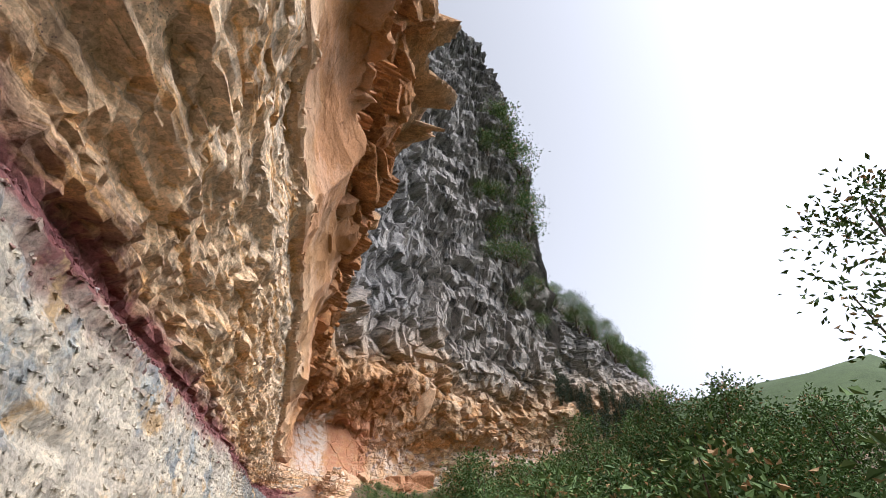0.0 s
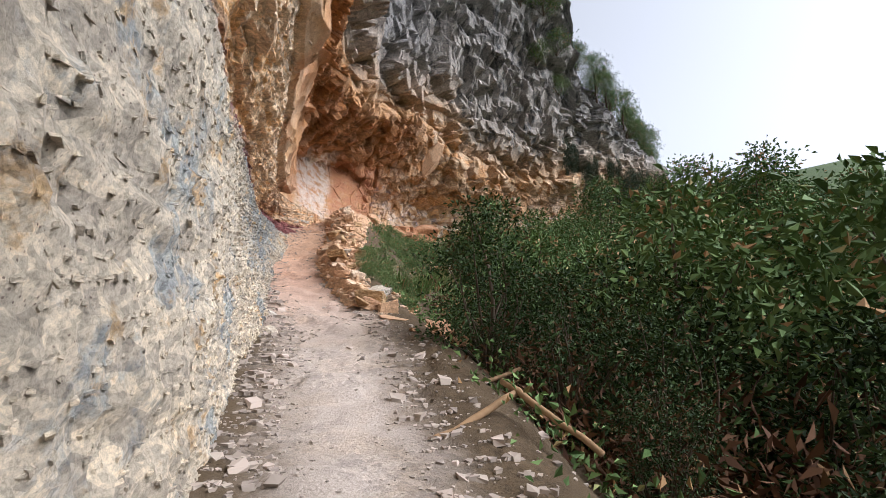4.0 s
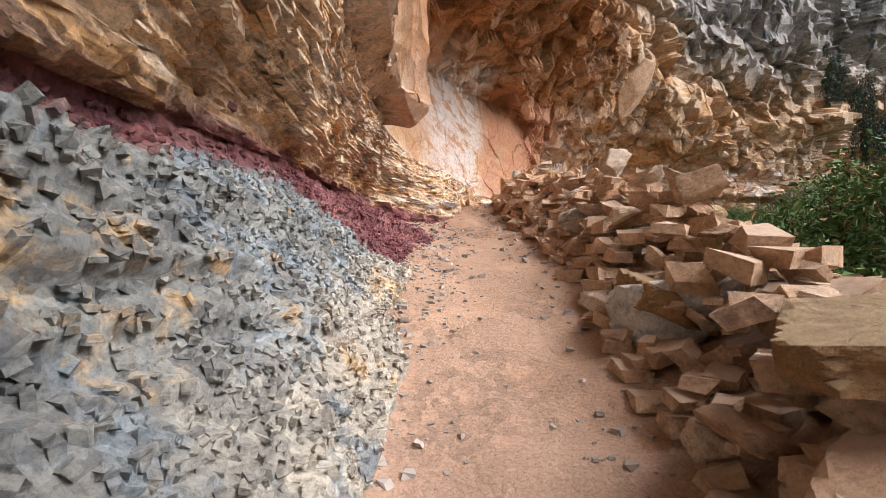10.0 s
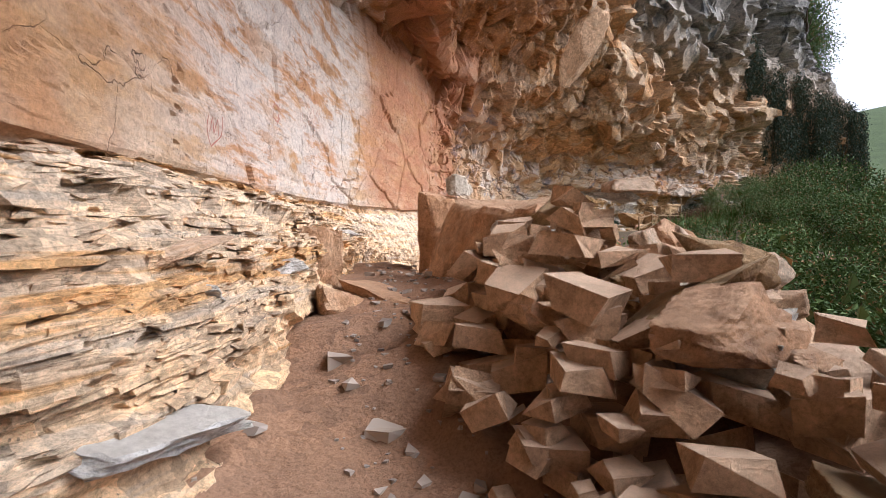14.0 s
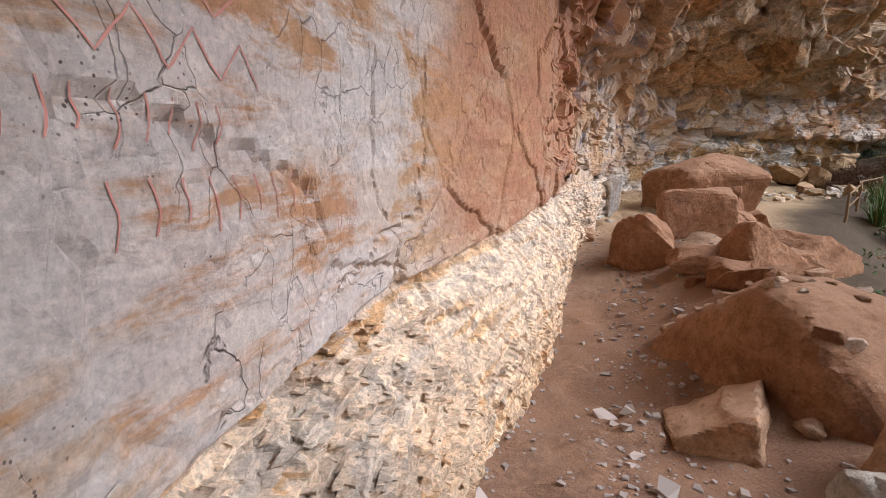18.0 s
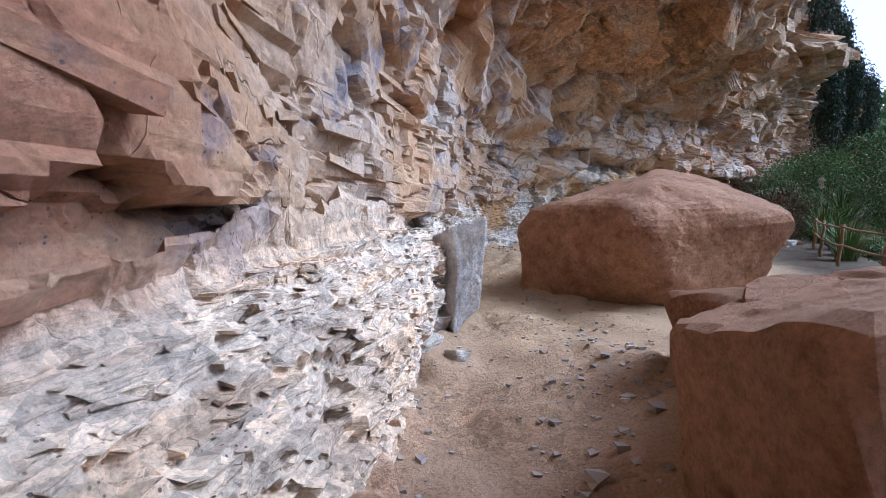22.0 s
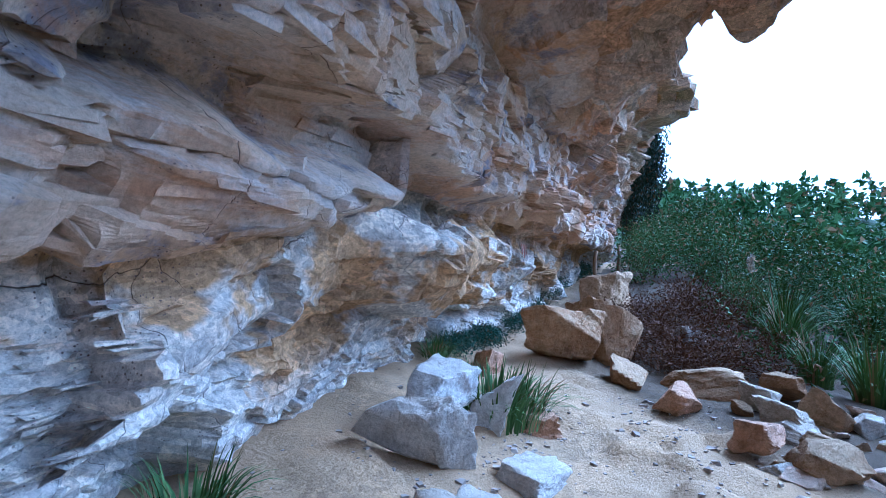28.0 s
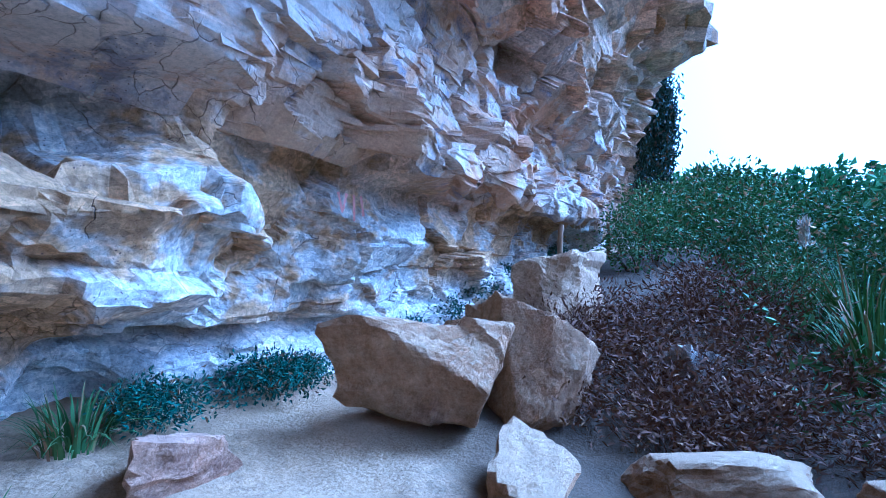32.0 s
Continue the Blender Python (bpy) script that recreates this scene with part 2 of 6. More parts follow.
    colour = mix(n, l, math_node(n, l, "MULTIPLY", shale, remap(n, l, p2, 0.55, 0.66)), colour, (0.47, 0.32, 0.17))
    colour = mix(n, l, math_node(n, l, "MULTIPLY", shale, remap(n, l, p2, 0.40, 0.32)), colour, (0.5, 0.46, 0.40))
    maroon = math_node(n, l, "MULTIPLY", remap(n, l, math_node(n, l, "SUBTRACT", b2, low), 0.0, 0.06), remap(n, l, b2, 1.1, 1.2, 1.0, 0.0))
    colour = mix(n, l, maroon, colour, mix(n, l, remap(n, l, p1, 0.4, 0.65), (0.15, 0.048, 0.048), (0.29, 0.13, 0.12)))
    # massive wall: rust, cream and slate-grey patches
    far = remap(n, l, along, 49, 57)
    big = tex(n, l, "noise", 0.5, stretch(n, l, where, (1, 1, 0.8)), Detail=5.0, Roughness=0.62).outputs[0]
    pale = tex(n, l, "noise", 0.8, stretch(n, l, where, (1, 1, 1.7), (0.3, 0, 0.5)), Detail=6.0, Roughness=0.68).outputs[0]
    colour = mix(n, l, math_node(n, l, "MULTIPLY", mass, math_node(n, l, "MULTIPLY", remap(n, l, big, 0.46, 0.58), math_node(n, l, "SUBTRACT", 0.8, math_node(n, l, "MULTIPLY", far, 0.55)))), colour, (0.5, 0.25, 0.12))
    colour = mix(n, l, math_node(n, l, "MULTIPLY", mass, math_node(n, l, "MULTIPLY", remap(n, l, pale, 0.47, 0.57), math_node(n, l, "ADD", math_node(n, l, "ADD", math_node(n, l, "MULTIPLY", between(n, l, along, 48.0, 52.2, 0.8), 0.55), 0.15), remap(n, l, along, 59, 63, 0.0, 0.65)))), colour, (0.64, 0.55, 0.46))
    slate = tex(n, l, "noise", 1.5, stretch(n, l, where, (1, 1, 1.2), (0, 0.5, 0.2)), Detail=6.0, Roughness=0.7).outputs[0]
    colour = mix(n, l, math_node(n, l, "MULTIPLY", math_node(n, l, "MULTIPLY", mass, remap(n, l, along, 52, 62)), math_node(n, l, "MULTIPLY", remap(n, l, slate, 0.54, 0.64), 0.75)), colour, (0.2, 0.2, 0.25))
    streak = tex(n, l, "noise", 1.0, stretch(n, l, warped(n, l, where, 2.0, 0.12), (0.7, 0.7, 4.5), (0.06, 0.05, 0)), Detail=8.0, Roughness=0.72).outputs[0]
    colour = mix(n, l, math_node(n, l, "MULTIPLY", math_node(n, l, "MULTIPLY", mass, between(n, l, along, 46.2, 52.0, 1.2)), remap(n, l, streak, 0.42, 0.54, 0.0, 0.8)), colour, (0.66, 0.58, 0.51))
    colour = mix(n, l, math_node(n, l, "MULTIPLY", math_node(n, l, "MULTIPLY", mass, between(n, l, along, 52.3, 58.8, 0.8)), remap(n, l, streak, 0.38, 0.6, 0.25, 0.9)), colour, (0.41, 0.18, 0.095))
    colour = mix(n, l, math_node(n, l, "MULTIPLY", math_node(n, l, "MULTIPLY", stone, remap(n, l, along, 58, 61)), remap(n, l, streak, 0.52, 0.62, 0.0, 0.5)), colour, (0.5, 0.27, 0.13))
    # thin beds: warm and pale lines
    thin = math_node(n, l, "MULTIPLY", thin, remap(n, l, along, 65, 69, 1.0, 0.25))
    lines = tex(n, l, "noise", 1.0, stretch(n, l, where, (0.5, 0.5, 11)), Detail=3.0, Roughness=0.6).outputs[0]
    colour = mix(n, l, math_node(n, l, "MULTIPLY", thin, math_node(n, l, "MULTIPLY", remap(n, l, lines, 0.54, 0.62), math_node(n, l, "SUBTRACT", 0.9, math_node(n, l, "MULTIPLY", far, 0.6)))), colour, (0.6, 0.34, 0.14))
    colour = mix(n, l, math_node(n, l, "MULTIPLY", thin, math_node(n, l, "MULTIPLY", remap(n, l, lines, 0.44, 0.36), math_node(n, l, "SUBTRACT", 0.4, math_node(n, l, "MULTIPLY", far, 0.2)))), colour, (0.46, 0.43, 0.38))
    # weathered face: dark streaks and pale runs
    face = remap(n, l, b2, 4.5, 5.1)
    runs = tex(n, l, "noise", 0.9, stretch(n, l, where, (1, 1, 0.4)), Detail=7.0, Roughness=0.75).outputs[0]
    colour = mix(n, l, math_node(n, l, "MULTIPLY", face, remap(n, l, runs, 0.5, 0.62)), colour, (0.09, 0.09, 0.09))
    colour = mix(n, l, math_node(n, l, "MULTIPLY", face, remap(n, l, runs, 0.44, 0.34)), colour, (0.5, 0.46, 0.42))
    # bedding lines, chips and grain
    beds = tex(n, l, "noise", 1.0, stretch(n, l, where, (0.8, 0.8, 17)), Detail=5.0, Roughness=0.7).outputs[0]
    bent = warped(n, l, where, 3.5, 0.07)
    c1, d1, e1 = chips(n, l, stretch(n, l, bent, (1, 1, 1.7)), 6.0)
    c2, d2, e2 = chips(n, l, stretch(n, l, bent, (1, 1, 1.8)), 21.0)
    rough = math_node(n, l, "SUBTRACT", 1.0, math_node(n, l, "MULTIPLY", mass, 0.72))
    colour = mix(n, l, math_node(n, l, "MULTIPLY", rough, 0.75), colour, ramp(n, l, c1, [(0.0, (0.62, 0.62, 0.64)), (0.5, (0.98, 0.98, 0.97)), (1.0, (1.28, 1.26, 1.2))]), "MULTIPLY")
    colour = mix(n, l, math_node(n, l, "MULTIPLY", rough, 0.7), colour, ramp(n, l, c2, [(0.0, (0.6, 0.6, 0.6)), (0.5, (1.0, 1.0, 1.0)), (1.0, (1.25, 1.22, 1.18))]), "MULTIPLY")
    grain = tex(n, l, "noise", 34.0, where, Detail=9.0, Roughness=0.85).outputs[0]
    colour = mix(n, l, math_node(n, l, "SUBTRACT", 0.8, math_node(n, l, "MULTIPLY", mass, 0.35)), colour, ramp(n, l, grain, [(0.34, (0.3, 0.29, 0.28)), (0.49, (1.0, 1.0, 1.0)), (0.64, (1.5, 1.5, 1.5))]), "MULTIPLY")
    # hairline cracks that come and go
    split = warped(n, l, warped(n, l, where, 1.2, 0.6), 7.0, 0.09)
    net1 = tex(n, l, "cell", 1.1, stretch(n, l, split, (1, 1, 0.8), (0.2, 0.1, 0)), feature="DISTANCE_TO_EDGE").outputs["Distance"]
    net2 = tex(n, l, "cell", 4.5, stretch(n, l, split, (1, 1, 0.7), (0.1, 0.3, 0)), feature="DISTANCE_TO_EDGE").outputs["Distance"]
    line1, line2 = remap(n, l, net1, 0.0, 0.0032, 1.0, 0.0), remap(n, l, net2, 0.0, 0.014, 1.0, 0.0)
    some = tex(n, l, "noise", 1.1, stretch(n, l, where, (1, 1, 1), (0.7, 0.1, 0.3)), Detail=3.0).outputs[0]
    crack = math_node(n, l, "MAXIMUM", math_node(n, l, "MULTIPLY", line1, remap(n, l, some, 0.5, 0.56)), math_node(n, l, "MULTIPLY", math_node(n, l, "MULTIPLY", line2, remap(n, l, some, 0.47, 0.42)), 0.6))
    solid = math_node(n, l, "MAXIMUM", remap(n, l, b2, 1.9, 2.1), math_node(n, l, "MULTIPLY", remap(n, l, along, 65, 68), remap(n, l, b2, 1.3, 1.4)))
    crack = math_node(n, l, "MULTIPLY", crack, solid)
    colour = mix(n, l, math_node(n, l, "MULTIPLY", crack, remap(n, l, along, 58, 64, 0.55, 0.9)), colour, (0.09, 0.06, 0.05))
    pits = tex(n, l, "cell", 38.0, bent).outputs["Distance"]
    colour = mix(n, l, math_node(n, l, "MULTIPLY", remap(n, l, pits, 0.2, 0.12), remap(n, l, slate, 0.5, 0.6)), colour, (0.14, 0.1, 0.08))
    l.new(colour, b.inputs["Base Color"])
    lift = math_node(n, l, "ADD", math_node(n, l, "MULTIPLY", e1, 0.9), math_node(n, l, "MULTIPLY", e2, 0.4))
    height = math_node(n, l, "ADD", math_node(n, l, "MULTIPLY", lift, rough), math_node(n, l, "ADD", math_node(n, l, "MULTIPLY", grain, 0.3), math_node(n, l, "MULTIPLY", math_node(n, l, "MULTIPLY", beds, math_node(n, l, "MAXIMUM", thin, 0.1)), 0.6)))
    height = math_node(n, l, "ADD", height, math_node(n, l, "MULTIPLY", crack, -0.5))
    bump(n, l, b, height, 1.0, 0.05)
    return m


def rock_material(name, main, second, dust, rough=0.9):
    """Broken sandstone that varies from piece to piece, with stains, scars and dust on what lies flat."""
    m, n, l, b = material(name, rough)
    where = n.new("ShaderNodeTexCoord").outputs["Object"]
    info = n.new("ShaderNodeObjectInfo")
    shift = n.new("ShaderNodeVectorMath")
    shift.operation = "ADD"
    l.new(where, shift.inputs[0])
    l.new(math_node(n, l, "MULTIPLY", info.outputs["Random"], 50.0), shift.inputs[1])
    where = shift.outputs[0]
    big = tex(n, l, "noise", 2.4, where, Detail=6.0, Roughness=0.7).outputs[0]
    grain = tex(n, l, "noise", 32.0, where, Detail=9.0, Roughness=0.85).outputs[0]
    beds = tex(n, l, "noise", 1.0, stretch(n, l, where, (4, 4, 9), (0.2, 0.15, 0)), Detail=5.0, Roughness=0.7).outputs[0]
    c1, d1, e1 = chips(n, l, warped(n, l, where, 5.0, 0.08), 7.0)
    scar = tex(n, l, "noise", 9.0, where, Detail=7.0, Roughness=0.75).outputs[0]
    colour = mix(n, l, remap(n, l, math_node(n, l, "ADD", big, math_node(n, l, "MULTIPLY", math_node(n, l, "SUBTRACT", info.outputs["Random"], 0.5), 0.5)), 0.35, 0.65), main, second)
    stain = tex(n, l, "noise", 1.3, where, Detail=6.0, Roughness=0.75).outputs[0]
    colour = mix(n, l, math_node(n, l, "MULTIPLY", remap(n, l, stain, 0.56, 0.68), 0.6), colour, (0.16, 0.08, 0.05))
    colour = mix(n, l, 0.6, colour, ramp(n, l, scar, [(0.36, (0.55, 0.53, 0.5)), (0.5, (1.0, 1.0, 1.0)), (0.64, (1.3, 1.3, 1.3))]), "MULTIPLY")
    colour = mix(n, l, 0.3, colour, ramp(n, l, c1, [(0.0, (0.6, 0.6, 0.6)), (0.5, (1.0, 1.0, 1.0)), (1.0, (1.2, 1.2, 1.2))]), "MULTIPLY")
    colour = mix(n, l, 0.15, colour, ramp(n, l, beds, [(0.35, (0.5, 0.48, 0.46)), (0.55, (1.1, 1.1, 1.1))]), "MULTIPLY")
    colour = mix(n, l, 0.6, colour, ramp(n, l, grain, [(0.34, (0.4, 0.38, 0.36)), (0.49, (1.0, 1.0, 1.0)), (0.64, (1.35, 1.35, 1.35))]), "MULTIPLY")
    up = n.new("ShaderNodeSeparateXYZ")
    l.new(n.new("ShaderNodeNewGeometry").outputs["Normal"], up.inputs[0])
    colour = mix(n, l, math_node(n, l, "MULTIPLY", remap(n, l, math_node(n, l, "ADD", up.outputs["Z"], math_node(n, l, "MULTIPLY", big, 0.4)), 0.6, 1.1), 0.6), colour, dust)
    l.new(colour, b.inputs["Base Color"])
    bump(n, l, b, math_node(n, l, "ADD", math_node(n, l, "ADD", math_node(n, l, "MULTIPLY", grain, 0.45), math_node(n, l, "MULTIPLY", e1, 0.35)), math_node(n, l, "ADD", big, math_node(n, l, "MULTIPLY", scar, 0.8))), 1.0, 0.05)
    return m


def ground_material():
    m, n, l, b = material("trail_and_slope_earth", 0.95)
    where = n.new("ShaderNodeTexCoord").outputs["Object"]
    along, side = attr(n, "along"), attr(n, "side")
    # sand along the trail; stops 0.64-0.74 hold the overhang's shade as darker colour
    sand = ramp(n, l, math_node(n, l, "DIVIDE", along, 75.0), [(0.0, (0.36, 0.32, 0.28)), (0.37, (0.45, 0.38, 0.32)), (0.45, (0.43, 0.27, 0.19)), (0.52, (0.44, 0.28, 0.18)), (0.64, (0.24, 0.135, 0.08)), (0.74, (0.27, 0.155, 0.09)),
                                                     (0.79, (0.36, 0.23, 0.14)), (0.84, (0.42, 0.29, 0.16)), (1.0, (0.38, 0.265, 0.145))])
    big = tex(n, l, "noise", 1.7, where, Detail=5.0, Roughness=0.6).outputs[0]
    grain = tex(n, l, "noise", 60.0, where, Detail=5.0, Roughness=0.8).outputs[0]
    pebbles = tex(n, l, "cell", 28.0, where).outputs["Distance"]
    sand = mix(n, l, remap(n, l, big, 0.45, 0.7), sand, mix(n, l, 1.0, sand, (1.18, 1.15, 1.1), "MULTIPLY"))
    soil = mix(n, l, big, (0.06, 0.042, 0.024), (0.13, 0.09, 0.05))
    colour = mix(n, l, remap(n, l, math_node(n, l, "ADD", side, big), 1.5, 2.5), sand, soil)
    colour = mix(n, l, remap(n, l, side, 14, 30), colour, mix(n, l, tex(n, l, "noise", 0.12, where, Detail=8.0, Roughness=0.75).outputs[0], (0.025, 0.04, 0.015), (0.1, 0.14, 0.05)))
    c1, d1, e1 = chips(n, l, warped(n, l, where, 6.0, 0.05), 17.0)
    pebbly = remap(n, l, tex(n, l, "noise", 0.9, where, Detail=4.0).outputs[0], 0.42, 0.6)
    colour = mix(n, l, math_node(n, l, "MULTIPLY", pebbly, 0.55), colour, ramp(n, l, c1, [(0.0, (0.55, 0.56, 0.58)), (0.6, (1.0, 1.0, 1.0)), (1.0, (1.3, 1.28, 1.25))]), "MULTIPLY")
    colour = mix(n, l, 0.7, colour, ramp(n, l, grain, [(0.3, (0.45, 0.43, 0.41)), (0.5, (0.98, 0.98, 0.98)), (0.7, (1.3, 1.3, 1.3))]), "MULTIPLY")
    l.new(colour, b.inputs["Base Color"])
    rise = math_node(n, l, "MULTIPLY", math_node(n, l, "MULTIPLY", e1, pebbly), 0.5)
    bump(n, l, b, math_node(n, l, "ADD", rise, math_node(n, l, "ADD", math_node(n, l, "MULTIPLY", grain, 0.5), math_node(n, l, "SUBTRACT", big, math_node(n, l, "MULTIPLY", pebbles, 0.3)))), 0.9, 0.03)
    return m


def leaf_material(name, dark, light, rough=0.65, faded=(1.7, 1.05, 0.5)):
    m, n, l, b = material(name, rough)
    b.inputs["Specular IOR Level"].default_value = 0.12
    info = n.new("ShaderNodeObjectInfo").outputs["Random"]
    isle = n.new("ShaderNodeNewGeometry").outputs["Random Per Island"]
    v = math_node(n, l, "ADD", math_node(n, l, "MULTIPLY", isle, 0.75), math_node(n, l, "MULTIPLY", info, 0.25))
    turned = n.new("ShaderNodeMath")
    turned.operation = "FRACT"
    l.new(math_node(n, l, "MULTIPLY", isle, 37.0), turned.inputs[0])
    old = tuple(0.5 * (light[0] + light[1]) * k for k in faded)
    l.new(mix(n, l, remap(n, l, turned.outputs[0], 0.88, 0.94), mix(n, l, v, dark, light), old), b.inputs["Base Color"])
    b.inputs["Subsurface Weight"].default_value = 0.0
    return m


def bark_material(name, a, c):
    m, n, l, b = material(name, 0.9)
    where = n.new("ShaderNodeTexCoord").outputs["Object"]
    k = tex(n, l, "noise", 18.0, stretch(n, l, where, (1, 1, 0.2)), Detail=5.0).outputs[0]
    l.new(mix(n, l, k, a, c), b.inputs["Base Color"])
    bump(n, l, b, k, 0.6, 0.01)
    return m


CLIFF = cliff_material()
SANDSTONE = rock_material("orange_sandstone", (0.47, 0.255, 0.13), (0.58, 0.37, 0.22), (0.57, 0.37, 0.23))
TAN_STONE = rock_material("tan_sandstone", (0.62, 0.4, 0.24), (0.73, 0.56, 0.4), (0.69, 0.51, 0.36))
WHITE_STONE = rock_material("white_sandstone", (0.66, 0.62, 0.56), (0.7, 0.67, 0.62), (0.62, 0.55, 0.45))
OCHRE_STONE = rock_material("ochre_sandstone", (0.36, 0.2, 0.085), (0.47, 0.31, 0.16), (0.5, 0.37, 0.21))
# sandstone with the overhang's shade put into its colour
SHADED_SANDSTONE = rock_material("shaded_sandstone", (0.3, 0.14, 0.065), (0.39, 0.2, 0.1), (0.4, 0.23, 0.13))
PALE_STONE = rock_material("pale_sandstone", (0.52, 0.44, 0.34), (0.62, 0.57, 0.5), (0.6, 0.51, 0.39))
GREY_STONE = rock_material("grey_shale", (0.3, 0.28, 0.25), (0.4, 0.37, 0.31), (0.4, 0.34, 0.27))
RED_STONE = rock_material("maroon_mudstone", (0.2, 0.075, 0.065), (0.3, 0.13, 0.11), (0.32, 0.17, 0.13))
EARTH = ground_material()
LEAF = leaf_material("broad_green_leaf", (0.012, 0.024, 0.008), (0.05, 0.085, 0.025))
GREY_CHIPS = leaf_material("stone_chips", (0.24, 0.2, 0.17), (0.45, 0.38, 0.31), 0.9, (1.15, 0.95, 0.8))
LEAF_VINE = leaf_material("trailing_leaf", (0.02, 0.035, 0.022), (0.075, 0.1, 0.06))
PLUME = leaf_material("white_plume", (0.5, 0.47, 0.4), (0.7, 0.67, 0.6), 0.9)
RED_PAINT = bark_material("faded_red_ochre", (0.36, 0.12, 0.085), (0.47, 0.24, 0.18))
LEAF_FAR = leaf_material("woodland_leaf", (0.045, 0.085, 0.03), (0.18, 0.27, 0.09))
LEAF_BLUE = leaf_material("blue_green_frond", (0.03, 0.07, 0.05), (0.07, 0.14, 0.09))
GRASS = leaf_material("grass_blade", (0.05, 0.095, 0.025), (0.15, 0.21, 0.06))
DRY = leaf_material("dead_brown_twig", (0.07, 0.035, 0.022), (0.2, 0.11, 0.06), 0.8)
STRAW = leaf_material("pale_straw", (0.25, 0.2, 0.1), (0.42, 0.34, 0.2), 0.8)
BARK = bark_material("grey_brown_bark", (0.06, 0.045, 0.032), (0.16, 0.12, 0.085))
WOOD = bark_material("weathered_pole_wood", (0.2, 0.12, 0.06), (0.34, 0.22, 0.12))

# ---- plan: the trail and the foot of the cliff ----
TRAIL = np.array([(0.6, -14, -0.7), (0.0, -3, -0.65), (0, 0.5, -0.4), (-0.6, 2.3, -0.72), (-1.5, 4.6, -0.93), (-2.3, 8.5, -0.85), (-2.7, 10.5, -0.6), (-3.2, 13.8, -0.2), (-3.9, 16, 0.2),
                  (-4.7, 18.1, 0.7), (-5.2, 20.2, 1.25), (-5.4, 22.2, 1.75), (-5.6, 24.4, 2.5), (-5.9, 27, 3.0), (-6.3, 28.9, 3.35), (-6.7, 30.5, 3.75), (-6.6, 32.4, 4.25), (-6.5, 34.1, 4.1)])
TRAIL_ON = np.array([(-6.2, 36, 3.8), (-5.9, 37.2, 3.6), (-5.4, 38.7, 3.45), (-5.1, 40, 3.45), (-4.7, 41.5, 3.75), (-4.2, 42.6, 4.0), (-3.5, 44.3, 4.22), (-2.9, 46.3, 4.5), (-2.3, 48.2, 4.68), (-1.2, 50, 4.86),
                     (0.2, 51.2, 4.84), (1.8, 51.9, 4.76), (3.3, 52.5, 4.74), (4.6, 53.4, 4.8), (5.8, 55, 4.98), (6.8, 56.4, 5.18), (8.5, 57.6, 5.5), (11, 58.7, 6.0), (14.5, 60, 6.5), (22, 62, 7.0), (30, 65, 7.2), (42, 69, 7.4), (58, 74.5, 7.5), (82, 89, 7.5), (150, 150, 7.5)])
TRAIL = np.concatenate([TRAIL, TRAIL_ON])
FOOT = np.array([(-0.6, -14), (-1.4, -6), (-2.35, 2), (-3.2, 5.7), (-3.8, 8.7), (-5.0, 13.7), (-5.7, 17), (-6.6, 20), (-7.0, 22.5), (-7.6, 26), (-7.8, 30), (-7.6, 33), (-7.2, 36.5), (-6.3, 39), (-5.2, 42.5), (-3.8, 46)])
FOOT_ON = np.array([(-2.65, 48.9), (-0.95, 51.4), (0.6, 52.6), (3.6, 54.8), (5.3, 55.8), (8, 57.3), (12, 59.2), (16.7, 61.5), (22, 65.3), (28, 69.3), (36, 74.5), (39, 80), (40, 95), (40, 125)])
FOOT = np.concatenate([FOOT, FOOT_ON])


def lengths(p):
    return np.r_[0, np.cumsum(np.hypot(np.diff(p[:, 0]), np.diff(p[:, 1])))]


def resample(p, step):
    """A smooth run of points along a line of corners."""
    s = lengths(p)
    out = np.arange(0, s[-1], step)
    q = np.stack([np.interp(out, s, p[:, i]) for i in range(p.shape[1])], 1)
    k = max(1, int(1.2 / step))
    w = np.hanning(2 * k + 3)[1:-1]
    w /= w.sum()
    pad = np.concatenate([np.repeat(q[:1], k, 0), q, np.repeat(q[-1:], k, 0)])
    return out, np.stack([np.convolve(pad[:, i], w, "valid") for i in range(q.shape[1])], 1)


TRAIL_S, TRAIL_P = resample(TRAIL, 0.25)
T_TAN = np.gradient(TRAIL_P[:, :2], axis=0)
T_TAN /= np.linalg.norm(T_TAN, axis=1)[:, None]


